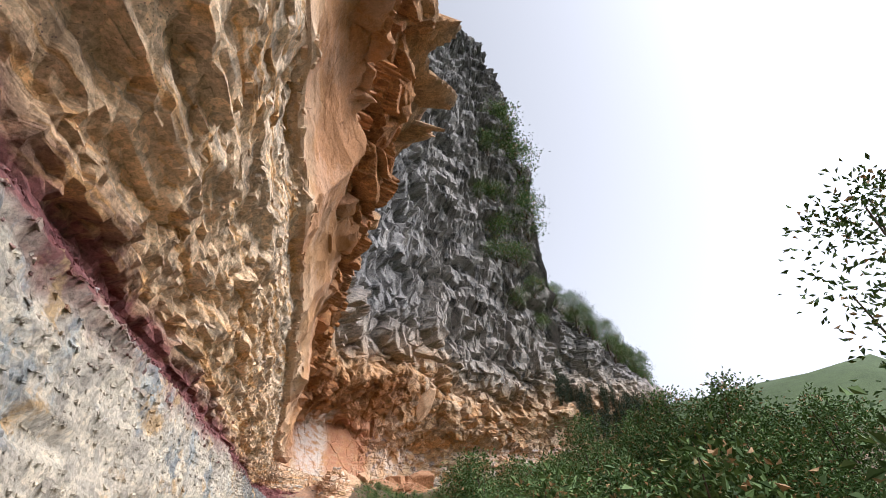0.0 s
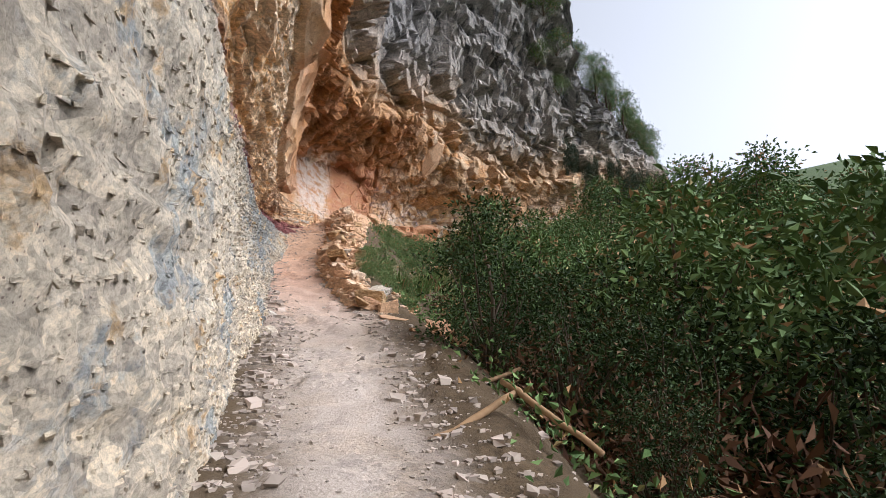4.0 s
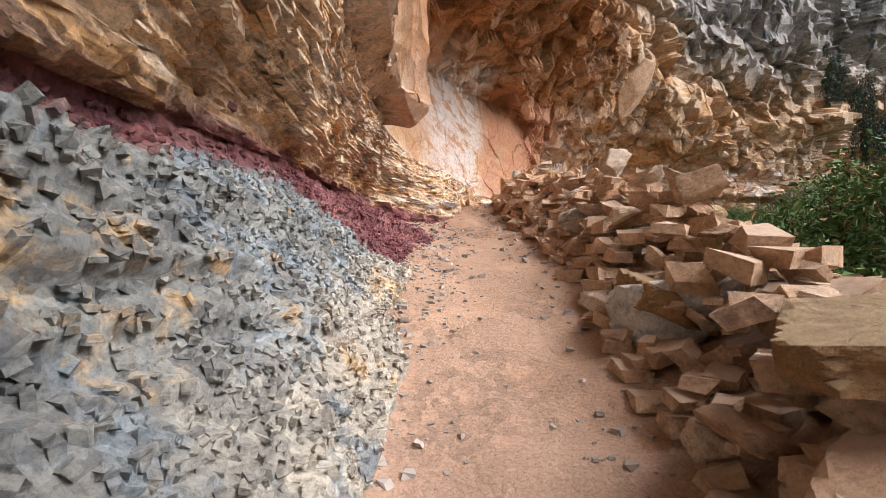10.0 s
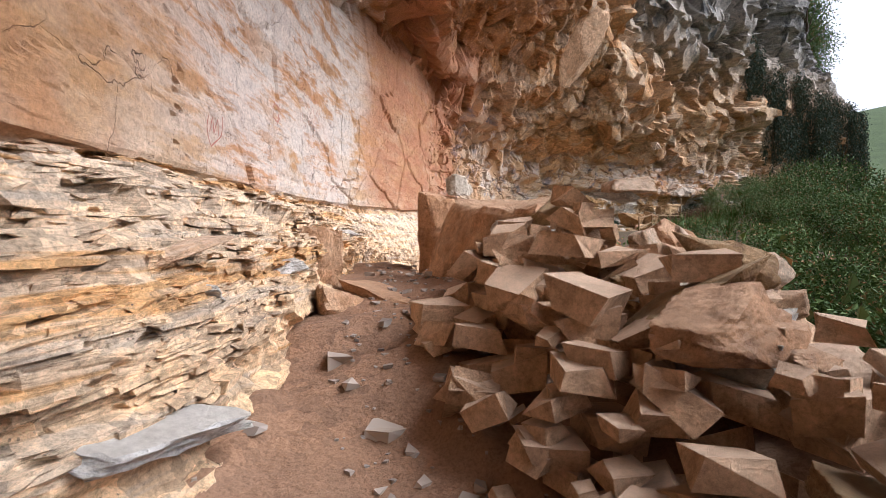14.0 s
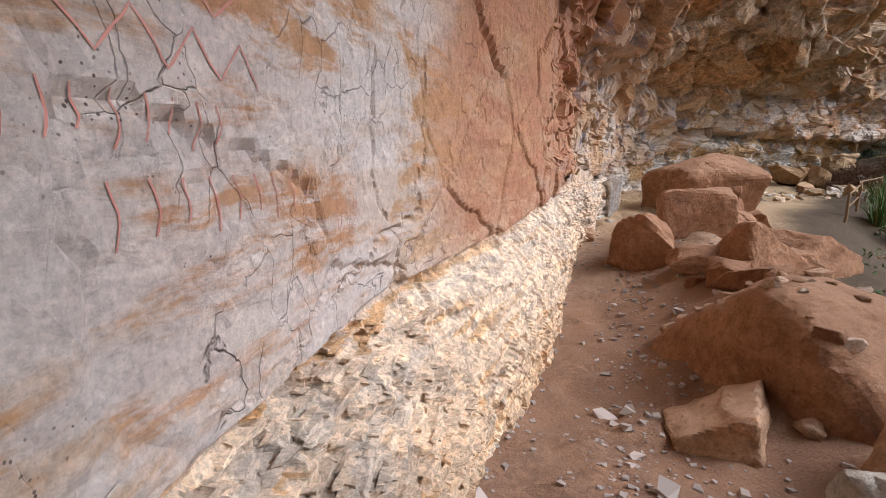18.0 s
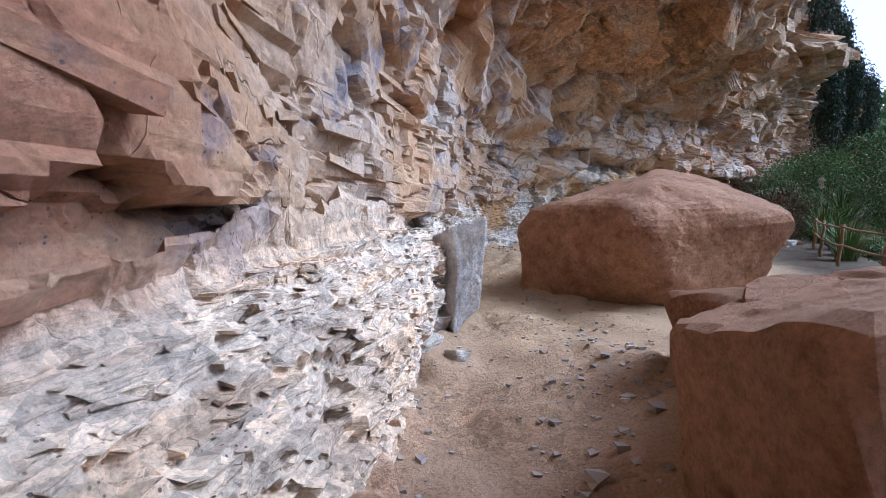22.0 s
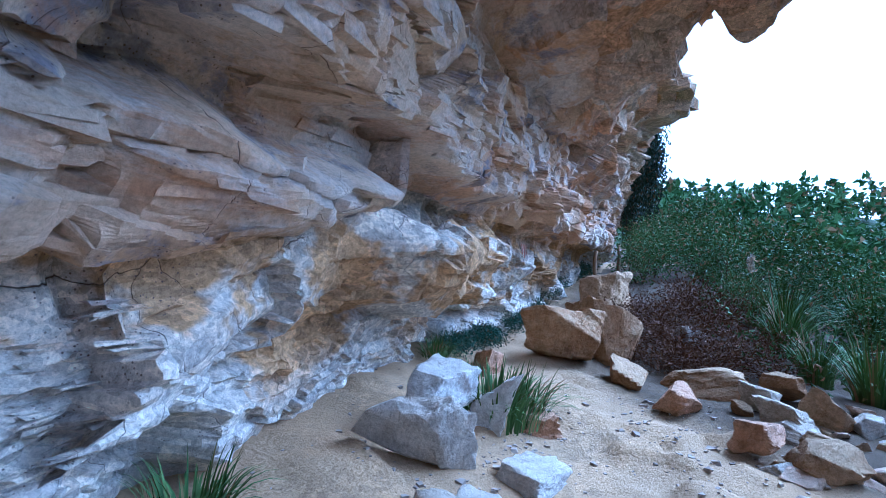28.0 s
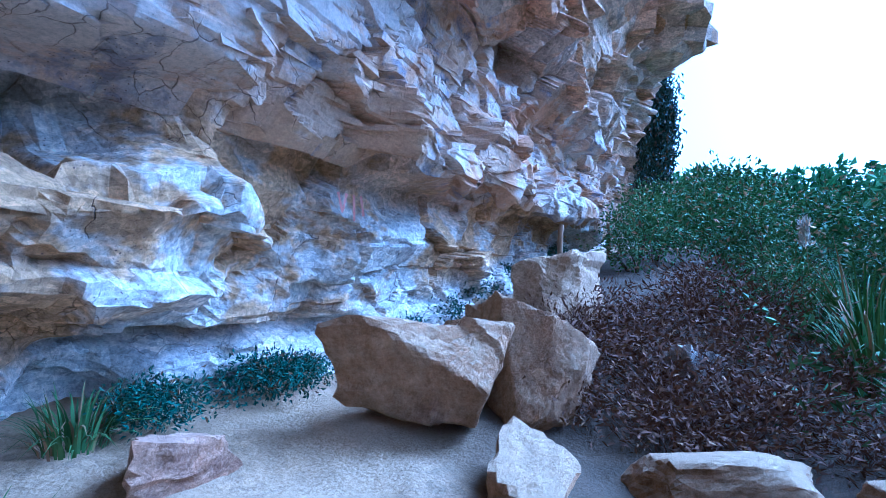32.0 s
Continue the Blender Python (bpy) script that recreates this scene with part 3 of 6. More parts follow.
def trail_frame(x, y):
    """Along-trail station, signed distance to the right of the trail and trail height for places; far off it averages over the bends."""
    x, y = np.atleast_1d(x).astype(float), np.atleast_1d(y).astype(float)
    slope = np.gradient(TRAIL_P[:, 2], TRAIL_S)
    out = [np.zeros(len(x)) for _ in range(3)]
    for a in range(0, len(x), 20000):
        c = slice(a, a + 20000)
        d2 = (x[c, None] - TRAIL_P[None, :, 0]) ** 2 + (y[c, None] - TRAIL_P[None, :, 1]) ** 2
        near = d2.argmin(1)
        low = d2[np.arange(len(near)), near]
        ox, oy, t = x[c] - TRAIL_P[near, 0], y[c] - TRAIL_P[near, 1], T_TAN[near]
        run = np.where((near > 0) & (near < len(TRAIL_P) - 1), np.clip(ox * t[:, 0] + oy * t[:, 1], -0.4, 0.4), 0)
        side = ox * t[:, 1] - oy * t[:, 0]
        w = ((low[:, None] + 0.02) / (d2 + 0.02)) ** 4
        w /= w.sum(1)[:, None]
        far = smooth(1.5, 4.0, np.sqrt(low))
        out[0][c] = (TRAIL_S[near] + run) * (1 - far) + (w @ TRAIL_S) * far
        out[1][c] = np.where(side < 0, -1.0, 1.0) * np.sqrt(low)
        out[2][c] = (TRAIL_P[near, 2] + slope[near] * run) * (1 - far) + (w @ TRAIL_P[:, 2]) * far
    return out


SHOULDER_S = (0, 12, 20, 28, 32, 38, 46, 54, 60, 67, 75, 80, 88, 100)
SHOULDER_W = (0.8, 0.8, 0.8, 1.3, 1.5, 2.1, 2.7, 3.6, 4.0, 4.6, 3.0, 2.6, 1.5, 1.5)
FALL = (0.65, 0.65, 0.65, 0.65, 0.8, 0.85, 0.7, 0.5, 0.42, 0.3, 0.25, 0.25, 0.35, 0.4)


MOUNDS = ((-3.0, 38.9, 0.95, 1.1, 2.0), (-1.9, 44.2, 0.4, 0.9, 1.2), (3.4, 51.2, 0.2, 0.8, 0.6), (8.2, 54.4, -0.3, 1.4, 1.2), (-2.4, 42.0, 0.5, 0.9, 1.6))


def ground_z(x, y, fine=True):
    x, y = np.atleast_1d(x).astype(float), np.atleast_1d(y).astype(float)
    s, d, z = trail_frame(x, y)
    w, fall = np.interp(s, SHOULDER_S, SHOULDER_W), np.interp(s, SHOULDER_S, FALL)
    p = np.stack([x, y, 0 * x], 1)
    out = np.maximum(d - w, 0)
    drop = fall * np.minimum(out, 26) * smooth(0, 1.5, out) + 0.12 * np.clip(out - 26, 0, 50)
    z = z - drop + 0.12 * np.clip(-d - 0.5, 0, 8) 
    z = z + 0.42 * np.exp(-(((d - 1.75) / 0.7) ** 2)) * smooth(29, 35, s) * (1 - smooth(45, 49, s))
    for hx, hy, high, rx, ry in MOUNDS:
        z = z + high * np.exp(-(((x - hx) / rx) ** 2) - ((y - hy) / ry) ** 2)
    z = z + fbm(p * 0.35, 2, 5) * (0.08 + 0.6 * smooth(1, 8, out))
    z = z + 24 * np.exp(-(((x - 230) / 120) ** 2) - ((y - 290) / 140) ** 2)
    far = np.hypot(x - 10, y - 40)
    z = z + smooth(110, 420, far) * (46 + 16 * vnoise(p * 0.011, 9)) + smooth(40, 150, out) * 5 * vnoise(p * 0.03, 11)
    if fine:
        on = np.exp(-((d / 3.0) ** 2))
        z = z + on * (0.035 * vnoise(p * 2.6, 21) + 0.018 * vnoise(p * 7.0, 22) + 0.010 * vnoise(p * 17.0, 23))
        lumps, edge = facets(p * 1.7, 31)
        z = z + on * 0.075 * np.maximum(lumps, 0) * smooth(0.0, 0.12, edge) * smooth(18, 28, s)
    return z


def gz(x, y):
    return float(ground_z(x, y)[0])


def spread(lo, hi, step, reach, count):
    """Even steps from lo to hi, and widening steps beyond."""
    far = np.geomspace(step * 3, reach, count)
    return np.r_[lo - far[::-1], np.arange(lo, hi, step), hi + far]


gx, gy = spread(-9.5, 13.0, 0.085, 900, 45), spread(-9.0, 62.0, 0.085, 900, 45)
mx, my = np.meshgrid(gx, gy)
flat = np.stack([mx.ravel(), my.ravel()], 1)
gs, gd, _ = trail_frame(flat[:, 0], flat[:, 1])
me = mesh_from("ground", np.c_[flat, ground_z(flat[:, 0], flat[:, 1])], grid_faces(len(gy), len(gx)), [EARTH], True)
attribute(me, "along", gs)
attribute(me, "side", np.abs(gd) - np.interp(gs, SHOULDER_S, SHOULDER_W) + 2.0 + np.where(gd > 0, np.interp(gs, (69, 74, 84, 90), (0, 2.0, 1.8, 0)), 0))
tagged(new("ground", me), "tan and pinkish dusty trail earth sloping into dark undergrowth", "ground", kind="structure")

# ---- the cliff: one lofted face with beds, roof and lip ----
# stations along the foot, and at each the heights and the offsets from the foot line
ST = (0, 16, 23, 30, 36, 39, 41.6, 42.1, 46, 49, 54, 58, 62, 64.5, 65.1, 68, 70, 71.5, 73, 75.5, 77, 79, 84, 92, 110, 150)
Z_BAND = (2.6, 2.55, 2.6, 3.0, 3.15, 3.45, 3.55, 3.55, 3.4, 3.0, 2.6, 2.6, 2.6, 2.6, 2.6, 2.8, 2.8, 2.8, 3, 3, 3, 3, 3.5, 4, 0, 0)
Z_MASS = (5.2, 5.0, 4.9, 4.8, 4.6, 4.75, 4.9, 4.9, 5.0, 5.0, 5.1, 5.35, 5.5, 5.62, 5.62, 5.8, 6.2, 6.75, 6.9, 6.9, 6.9, 6.9, 7.2, 7.5, 7, 5)
O_BASE = (0.3, 0.3, 0.4, 0.6, 0.9, 1.0, 1.05, 1.05, 1.0, 0.8, 0.6, 0.45, 0.3, -0.1, -0.15, -0.1, -0.4, -0.7, -0.8, -0.6, -0.2, 0, 0, 0, 0, 0)
O_BAND = (0.35, 0.35, 0.4, 0.25, 0.1, 0.02, 0.02, 0.02, 0.02, 0.02, 0.02, 0.02, 0.02, 0.02, 0.02, 0.02, 0.02, 0.02, 0.02, 0.02, 0.02, 0.02, 0.02, 0.02, 0.02, 0.02)
O_MASS = (1.1, 1.15, 1.2, 0.9, 0.6, 0.4, 0.3, 0.02, 0, 0, 0, 0, 0.05, 0.1, -0.2, -0.3, -0.3, -0.15, 0, 0, 0, 0, 0, 0, 0, 0)
O_STEP = (0.15, 0.2, 0.2, 0.25, 0.35, 0.45, 0.5, 0.15, 0.15, 0.12, 0.12, 0.12, 0.15, 0.15, 0.1, 0.1, 0.15, 0.3, 0.35, 0.3, 0.25, 0.2, 0.1, 0.1, 0.1, 0.1)
O_ROOF = (1.8, 1.85, 2.0, 1.8, 1.5, 1.2, 1.0, 0.15, 0.1, 0.1, 0.15, 0.15, 0.3, 0.3, 0.1, 0.25, 0.5, 0.6, 0.6, 0.55, 0.5, 0.4, 0.4, 0.5, 0.5, 0.5)
Z_ROOF = (7, 7, 7, 6.8, 6.4, 6.6, 6.8, 7.2, 7.6, 8.2, 8.8, 8.4, 7.3, 7.1, 7.1, 7.2, 7.5, 8.1, 8.6, 8.8, 8.8, 8.6, 8.4, 9, 9, 6)
O_LIP = (2.6, 2.65, 2.8, 2.6, 2.6, 3.0, 3.5, 3.7, 4.0, 4.2, 4.3, 4.2, 4.3, 4.4, 4.4, 4.4, 3.8, 3.6, 3.5, 3.3, 2.2, 1.2, 0.8, 1.2, 1.2, 1)
Z_LIP = (9.3, 9.3, 9, 8.6, 8.2, 8.5, 8.6, 9.2, 9.8, 10.6, 12, 13, 13, 12.6, 12.4, 11, 10.1, 9.9, 9.9, 9.9, 10, 10, 10.5, 12, 11, 7)
TOP_ST = (0, 76, 80.5, 84, 87, 88.2, 92, 100, 110, 150)
Z_TOP = (72, 72, 70, 58, 44, 27, 25, 22, 19, 12)
O_TOP = (3, 4, 5, 4, 2, 1.5, 1, 0, -2, -4)


def cliff_columns(step):
    s, p = resample(FOOT, step)
    t = np.gradient(p, axis=0)
    t /= np.linalg.norm(t, axis=1)[:, None]
    return s, p, np.stack([t[:, 1], -t[:, 0]], 1)


def cliff_profile(s, foot_z):
    """Corner offsets and heights of the profile at stations s, and the bed number at each corner."""
    g = lambda table: np.interp(s, ST, table)
    mass, band = g(Z_MASS), g(Z_BAND)
    low = np.minimum(foot_z, mass - 0.5)
    band_z = np.maximum(band, low + 0.03)
    buried = smooth(-0.3, 0.3, low - band)
    o_band = g(O_BAND) * (1 - buried) + g(O_BASE) * buried
    bed_band = 0.97 + 0.33 * buried
    o_top, z_top = np.interp(s, TOP_ST, O_TOP), np.interp(s, TOP_ST, Z_TOP)
    o = [g(O_BASE) + 0.1, g(O_BASE), o_band, o_band - 0.14 * (1 - buried), g(O_MASS), g(O_MASS) + g(O_STEP), g(O_ROOF), g(O_LIP), g(O_LIP) + 0.25, (g(O_LIP) + o_top) / 2, o_top]
    z = [low - 0.9, low, band_z, band_z + 0.22, mass, mass + 0.06, g(Z_ROOF), g(Z_LIP), g(Z_LIP) + 1.6, g(Z_LIP) + 7, z_top]
    one = np.ones(len(s))
    bed = [0 * one + 1.3 * buried, 0 * one + 1.3 * buried, bed_band, bed_band + 0.18 * (1 - buried), 1.95 * one, 2.05 * one, 3.0 * one, 4.0 * one, 4.4 * one, 5.2 * one, 6.0 * one]
    return np.stack(o, 1), np.stack(z, 1), np.stack(bed, 1)


ROWS_IN = (6, 46, 6, 50, 5, 76, 66, 18, 36, 100)  # rows of the mesh between the corners
ROWS_U = np.concatenate([k + (np.arange(n) / n) ** (1.5 if k == 5 else 1.0) for k, n in enumerate(ROWS_IN)] + [[len(ROWS_IN)]])
# open cracks of the smooth wall: runs of station and height
CRACKS = (((50.45, 5.27), (50.6, 5.34), (50.85, 5.36), (50.9, 5.47), (51.2, 5.49), (51.6, 5.55), (51.5, 5.7), (51.75, 6.0), (51.8, 6.6)), ((51.2, 5.49), (51.3, 5.3), (51.4, 5.0)), ((51.15, 5.6), (51.0, 5.85), (51.0, 6.5)),
          ((61.3, 5.45), (61.2, 5.75), (61.4, 5.97), (61.3, 6.1), (61.4, 6.35), (61.4, 7.0)), ((56.3, 5.3), (56.45, 5.43), (56.3, 5.65), (56.25, 6.3)), ((60.2, 5.75), (60.6, 5.83), (61.2, 5.8)), ((46.2, 5.0), (46.3, 5.6), (46.2, 6.6)),
          ((69.0, 6.0), (69.1, 6.25), (69.0, 6.5), (69.2, 6.9)), ((64.8, 5.3), (64.8, 6.2), (64.85, 7.1)))


def to_line(s, z, line):
    """The distance of places on the wall from a run of corners."""
    best = np.full(len(s), 9.0)
    for (a, b), (c, d) in zip(line[:-1], line[1:]):
        k = np.clip(((s - a) * (c - a) + (z - b) * (d - b)) / ((c - a) ** 2 + (d - b) ** 2), 0, 1)
        best = np.minimum(best, np.hypot(s - a - k * (c - a), z - b - k * (d - b)))
    return best


def cliff_points(s, p, nrm, u, relieved=True):
    """Places on the cliff for stations s and profile numbers u, with the bed number and the way out of the wall."""
    foot_z = ground_z(p[:, 0] + nrm[:, 0] * 0.8, p[:, 1] + nrm[:, 1] * 0.8, False)
    o, z, bed = cliff_profile(s, foot_z)
    i = np.minimum(u.astype(int), len(ROWS_IN) - 1)
    f = u - i
    blend = lambda a: a[:, i] * (1 - f) + a[:, i + 1] * f
    O, Z, B = blend(o), blend(z), blend(bed)
    SS = s[:, None] + 0 * Z
    wob = 0.25 * np.sin(SS * 2.1) + 0.12 * np.sin(SS * 5.3 + 1)
    # the thin beds bulge into a ledge
    O = O + (0.12 * smooth(38, 43, SS) * (1 - smooth(56, 63, SS)) + 0.15) * np.sin(np.pi * np.clip(B - 1.3, 0, 0.7) / 0.7) * (SS < 70)
    # the overhanging white nose above the undercut, and the slit over it
    O = O + 0.6 * smooth(71.3, 72.2, SS) * (1 - smooth(74.6, 75.7, SS)) * smooth(5.88 + 0.15 * wob, 5.98 + 0.15 * wob, Z) * (1 - smooth(6.45, 6.82, Z)) * (B < 2)
    # blocks that stick out of the pale wall farther on, and its ledge
    O = O + 0.45 * smooth(76.0, 76.4, SS) * smooth(6.95 + 0.3 * wob, 7.05 + 0.3 * wob, Z) * (1 - smooth(7.5 + wob, 7.7 + wob, Z)) * (1 - smooth(84, 88, SS))
    return np.stack([p[:, :1] + nrm[:, :1] * O, p[:, 1:] + nrm[:, 1:] * O, Z], -1), B


def build_cliff():
    s1, p1, n1 = cliff_columns(0.025)
    count = np.arange(len(s1))
    keep = np.where((s1 > 47) & (s1 < 60), True, np.where(s1 > 86, count % 14 == 0, np.where(s1 < 10, count % 8 == 0, count % 2 == 0)))
    s, p, nrm = s1[keep], p1[keep], n1[keep]
    u = ROWS_U
    V, B = cliff_points(s, p, nrm, u)
    shape = B.shape
    N = np.cross(np.gradient(V, axis=0), np.gradient(V, axis=1))
    N /= np.linalg.norm(N, axis=2)[..., None] + 1e-9
    q, N, B = V.reshape(-1, 3), N.reshape(-1, 3), B.ravel()
    S = np.repeat(s, shape[1])
    q = q + N * relief(q, B, S)[:, None]
    me = mesh_from("cliff", q, grid_faces(*shape)[:, ::-1], [CLIFF], False)
    calm = (B.reshape(shape) < 1.0) & (S.reshape(shape) < 40)
    me.polygons.foreach_set("use_smooth", calm[:-1, :-1].ravel())
    attribute(me, "along", S)
    attribute(me, "bed", B)
    return tagged(new("cliff_face", me), "tall layered sandstone cliff, grey shale, red band, orange overhang", "cliff", kind="structure"), s, q.reshape(*shape, 3), N.reshape(*shape, 3), B.reshape(shape)


def relief(q, B, S):
    """Metres by which the stone stands proud: shale rubble, thin beds in steps, smooth wall, broken roof, weathered face."""
    bump_in = lambda a, b, e=0.12: smooth(a - e, a + e, B) * (1 - smooth(b - e, b + e, B))
    shale, thin, mass, roof, face = bump_in(-1, 1.0, 0.05), bump_in(1.12, 2.0, 0.05), bump_in(2.0, 3.0, 0.08), bump_in(3.0, 4.1), smooth(4.0, 4.3, B)
    wave = fbm(q * (0.35, 0.35, 0.5), 2, 41)
    warp = np.stack([vnoise(q * 1.9, 44), vnoise(q * 1.9, 45), vnoise(q * 1.9, 46)], 1)
    fine = np.stack([vnoise(q * 9, 47), vnoise(q * 9, 48), vnoise(q * 9, 49)], 1)
    big = chisel((q + 0.1 * warp) * (0.5, 0.5, 0.75), 43)
    cut = chisel((q + 0.05 * warp) * (1.5, 1.5, 2.3), 51)
    mid, joint2 = facets((q + 0.07 * warp + 0.015 * fine) * (1.7, 1.7, 2.4), 53, 1.2)
    small, _ = facets((q + 0.03 * fine) * (5.5, 5.5, 8.0), 63)
    grit = fbm(q * 14, 2, 67)
    zero = np.zeros(len(q), np.int64)
    h = q[:, 2] + 0.14 * vnoise(q * (0.6, 0.6, 0.2), 71) + 0.03 * warp[:, 0]
    S2 = S + 0.35 * warp[:, 1] + 0.06 * fine[:, 1]

    def layers(thick, rate, seed):
        i = np.floor(h / thick).astype(np.int64)
        return hash3(i, np.floor(S2 * rate + 7 * hash3(i, zero, zero, seed)).astype(np.int64), zero, seed + 1) - 0.5

    far_on = smooth(27, 32, S)
    ledge = layers(0.3, 0.28, 89)
    d = shale * (0.16 * wave + (0.03 + 0.045 * far_on) * cut + 0.008 * mid + 0.014 * small + 0.1 * ledge * far_on + 0.05 * layers(0.11, 0.6, 87) + 0.03 * layers(0.045, 1.6, 91) + 0.025 * grit)
    calm = (1 - 0.3 * smooth(76, 78, S)) * (1 - 0.9 * smooth(71, 71.8, S) * (1 - smooth(76, 76.5, S)) * smooth(5.75, 5.95, q[:, 2]))
    even = smooth(65, 68, S) * smooth(5.6, 5.85, q[:, 2])
    calm = calm * (1 - 0.92 * even) * (1 - 0.5 * smooth(50.5, 52, S) * (1 - smooth(57, 59, S)))
    start = 1 - smooth(41.4, 42.2, S)
    panel = smooth(71, 71.8, S) * (1 - smooth(76, 76.5, S))
    calm = calm * (1 - 0.6 * (1 - smooth(36, 40, S)) * smooth(3.9, 4.4, q[:, 2]))
    d = d + thin * (0.12 * wave + 0.2 * (big + 0.4 * cut) * (1 - smooth(36, 40, S)) + calm * (0.11 * layers(0.17, 0.9, 73) + 0.07 * layers(0.075, 1.7, 83) + 0.05 * mid) + even * (0.24 * cut + 0.2 * big) + 0.02 * small * (1 - 0.7 * even) + 0.01 * grit)
    d = d + mass * start * (0.5 * big + 0.1 * cut + 0.01 * grit)
    d = d + mass * (1 - start) * ((0.10 * wave + 0.22 * big + 0.1 * cut) * (0.25 + 0.55 * smooth(55, 60, S)) + 0.004 * grit)
    block, seam = facets((q + 0.1 * warp + 0.02 * fine) * (0.75, 0.75, 0.95), 171, 0.9)
    d = d + mass * (1 - start) * (0.035 * block - 0.015 * (1 - smooth(0.0, 0.06, seam)) + smooth(53, 56, S) * (0.012 * layers(0.5, 0.22, 113) + 0.008 * layers(0.14, 0.5, 115)) + 0.006 * small)
    slab = chisel((q + 0.06 * warp) * (0.85, 0.85, 1.05), 151, 1.1, 0.6)
    jag, gape = facets((q + 0.12 * warp + 0.03 * fine) * (1.1, 1.1, 1.7), 181, 1.4)
    pale = smooth(55, 59, S)
    d = d + mass * pale * (0.08 * slab - 0.03 + 0.09 * jag - 0.06 * (1 - smooth(0.0, 0.07, gape)) + 0.14 * layers(0.4, 0.3, 121) + 0.06 * layers(0.15, 0.7, 123))
    d = d + even * thin * (0.1 * slab + 0.1 * jag - 0.05 * (1 - smooth(0.0, 0.07, gape)) + 0.1 * layers(0.28, 0.4, 125))
    d = d + roof * (0.15 * wave + 0.28 * big + 0.12 * cut + 0.22 * jag - 0.12 * (1 - smooth(0.0, 0.08, gape)) + 0.2 * block + 0.015 * small)
    huge = chisel((q + 0.3 * warp) * (0.22, 0.22, 0.3), 143)
    crag, cleft = facets((q + 0.5 * warp) * (0.28, 0.28, 0.36), 191, 1.3)
    knob, _ = facets((q + 0.2 * warp) * (0.75, 0.75, 1.0), 195, 1.2)
    d = d + face * (1.1 * huge + 0.55 * crag - 0.8 * (1 - smooth(0.0, 0.12, cleft)) + 0.28 * knob + 0.35 * big + 0.7 * layers(2.6, 0.16, 97))
    near = (B > 1.9) & (B < 3.3)
    sn, zn = (S2 - 0.2 * warp[:, 1])[near], (q[:, 2] + 0.04 * warp[:, 2] + 0.02 * fine[:, 0])[near]
    gap = np.zeros(near.sum())
    for line in CRACKS:
        gap = np.maximum(gap, 1 - smooth(0.0, 0.018, to_line(sn, zn, line)))
    d = np.where((S > 42) & (S < 73) & (q[:, 2] < 7.2) & (B < 3) & (d > 0), 0.13 * np.tanh(d / 0.13), d)
    d[near] -= 0.05 * gap
    # the dark slit over the white nose, and the hollows under it
    wob = 0.1 * warp[:, 0] + 0.06 * np.sin(S * 1.7)
    d = d - 0.5 * smooth(68.8, 70.0, S) * (1 - smooth(74.4, 75.6, S)) * smooth(6.72 + wob, 6.84 + wob, q[:, 2]) * (1 - smooth(7.0 + wob, 7.25 + wob, q[:, 2])) * (B > 1.5) * (B < 3.2)
    d = d - 0.4 * smooth(69, 70, S) * (1 - smooth(77, 79, S)) * smooth(0.0, 0.35, vnoise(q * (1.1, 1.1, 1.9), 161)) * (1 - smooth(5.6, 5.8, q[:, 2])) * (B > 0.5)
    return d


cliff, CLIFF_S, CLIFF_Q, CLIFF_N, CLIFF_B = build_cliff()


def broken_pieces(name, label, seed, count, stations, beds, size, loose=0.3, sink=0.3):
    """Sharp-edged pieces that stick out of the cliff: size gives ranges of length, height and depth; loose: how far they are turned about."""
    rng = np.random.RandomState(seed)
    ok = np.argwhere((CLIFF_S[:, None] > stations[0]) & (CLIFF_S[:, None] < stations[1]) & (CLIFF_B > beds[0]) & (CLIFF_B < beds[1]))
    i, j = ok[rng.randint(0, len(ok), count)].T
    at, out = CLIFF_Q[i, j], CLIFF_N[i, j]
    run = CLIFF_Q[np.minimum(i + 6, len(CLIFF_S) - 1), j] - CLIFF_Q[np.maximum(i - 6, 0), j]
    run = run * (1, 1, 0.3) + loose * rng.normal(size=run.shape)
    run /= np.linalg.norm(run, axis=1)[:, None]
    up = np.array([0, 0, 1.0]) + loose * 0.6 * rng.normal(size=run.shape)
    up -= run * np.sum(up * run, 1)[:, None]
    up /= np.linalg.norm(up, axis=1)[:, None]
    deep = np.cross(run, up)
    deep *= np.where(np.sum(deep * out, 1) < 0, -1, 1)[:, None]
    e = [rng.gamma(3.0, 1 / 3.0, count)[:, None, None].clip(0.4, 2.6) * (b - a) * 0.5 + a for a, b in size]
    c = np.array([(a, b, d) for a in (-0.5, 0.5) for b in (-0.5, 0.5) for d in (-0.5, 0.5)])[None] * rng.uniform(0.55, 1.2, (count, 8, 3))
    v = at[:, None] + run[:, None] * c[..., :1] * e[0] + up[:, None] * c[..., 1:2] * e[1] + deep[:, None] * (c[..., 2:] + 0.5 - sink) * e[2]
    quads = np.array([(0, 1, 3, 2), (4, 6, 7, 5), (0, 4, 5, 1), (2, 3, 7, 6), (1, 5, 7, 3), (0, 2, 6, 4)])
    me = mesh_from(name, v.reshape(-1, 3), (quads[None] + 8 * np.arange(count)[:, None, None]).reshape(-1, 4), [CLIFF], False)
    attribute(me, "along", np.repeat(CLIFF_S[i], 8))
    attribute(me, "bed", np.repeat(CLIFF_B[i, j] + rng.normal(size=count) * 0.03, 8))
    tagged(new(name, me), label, "stones", kind="stuff")


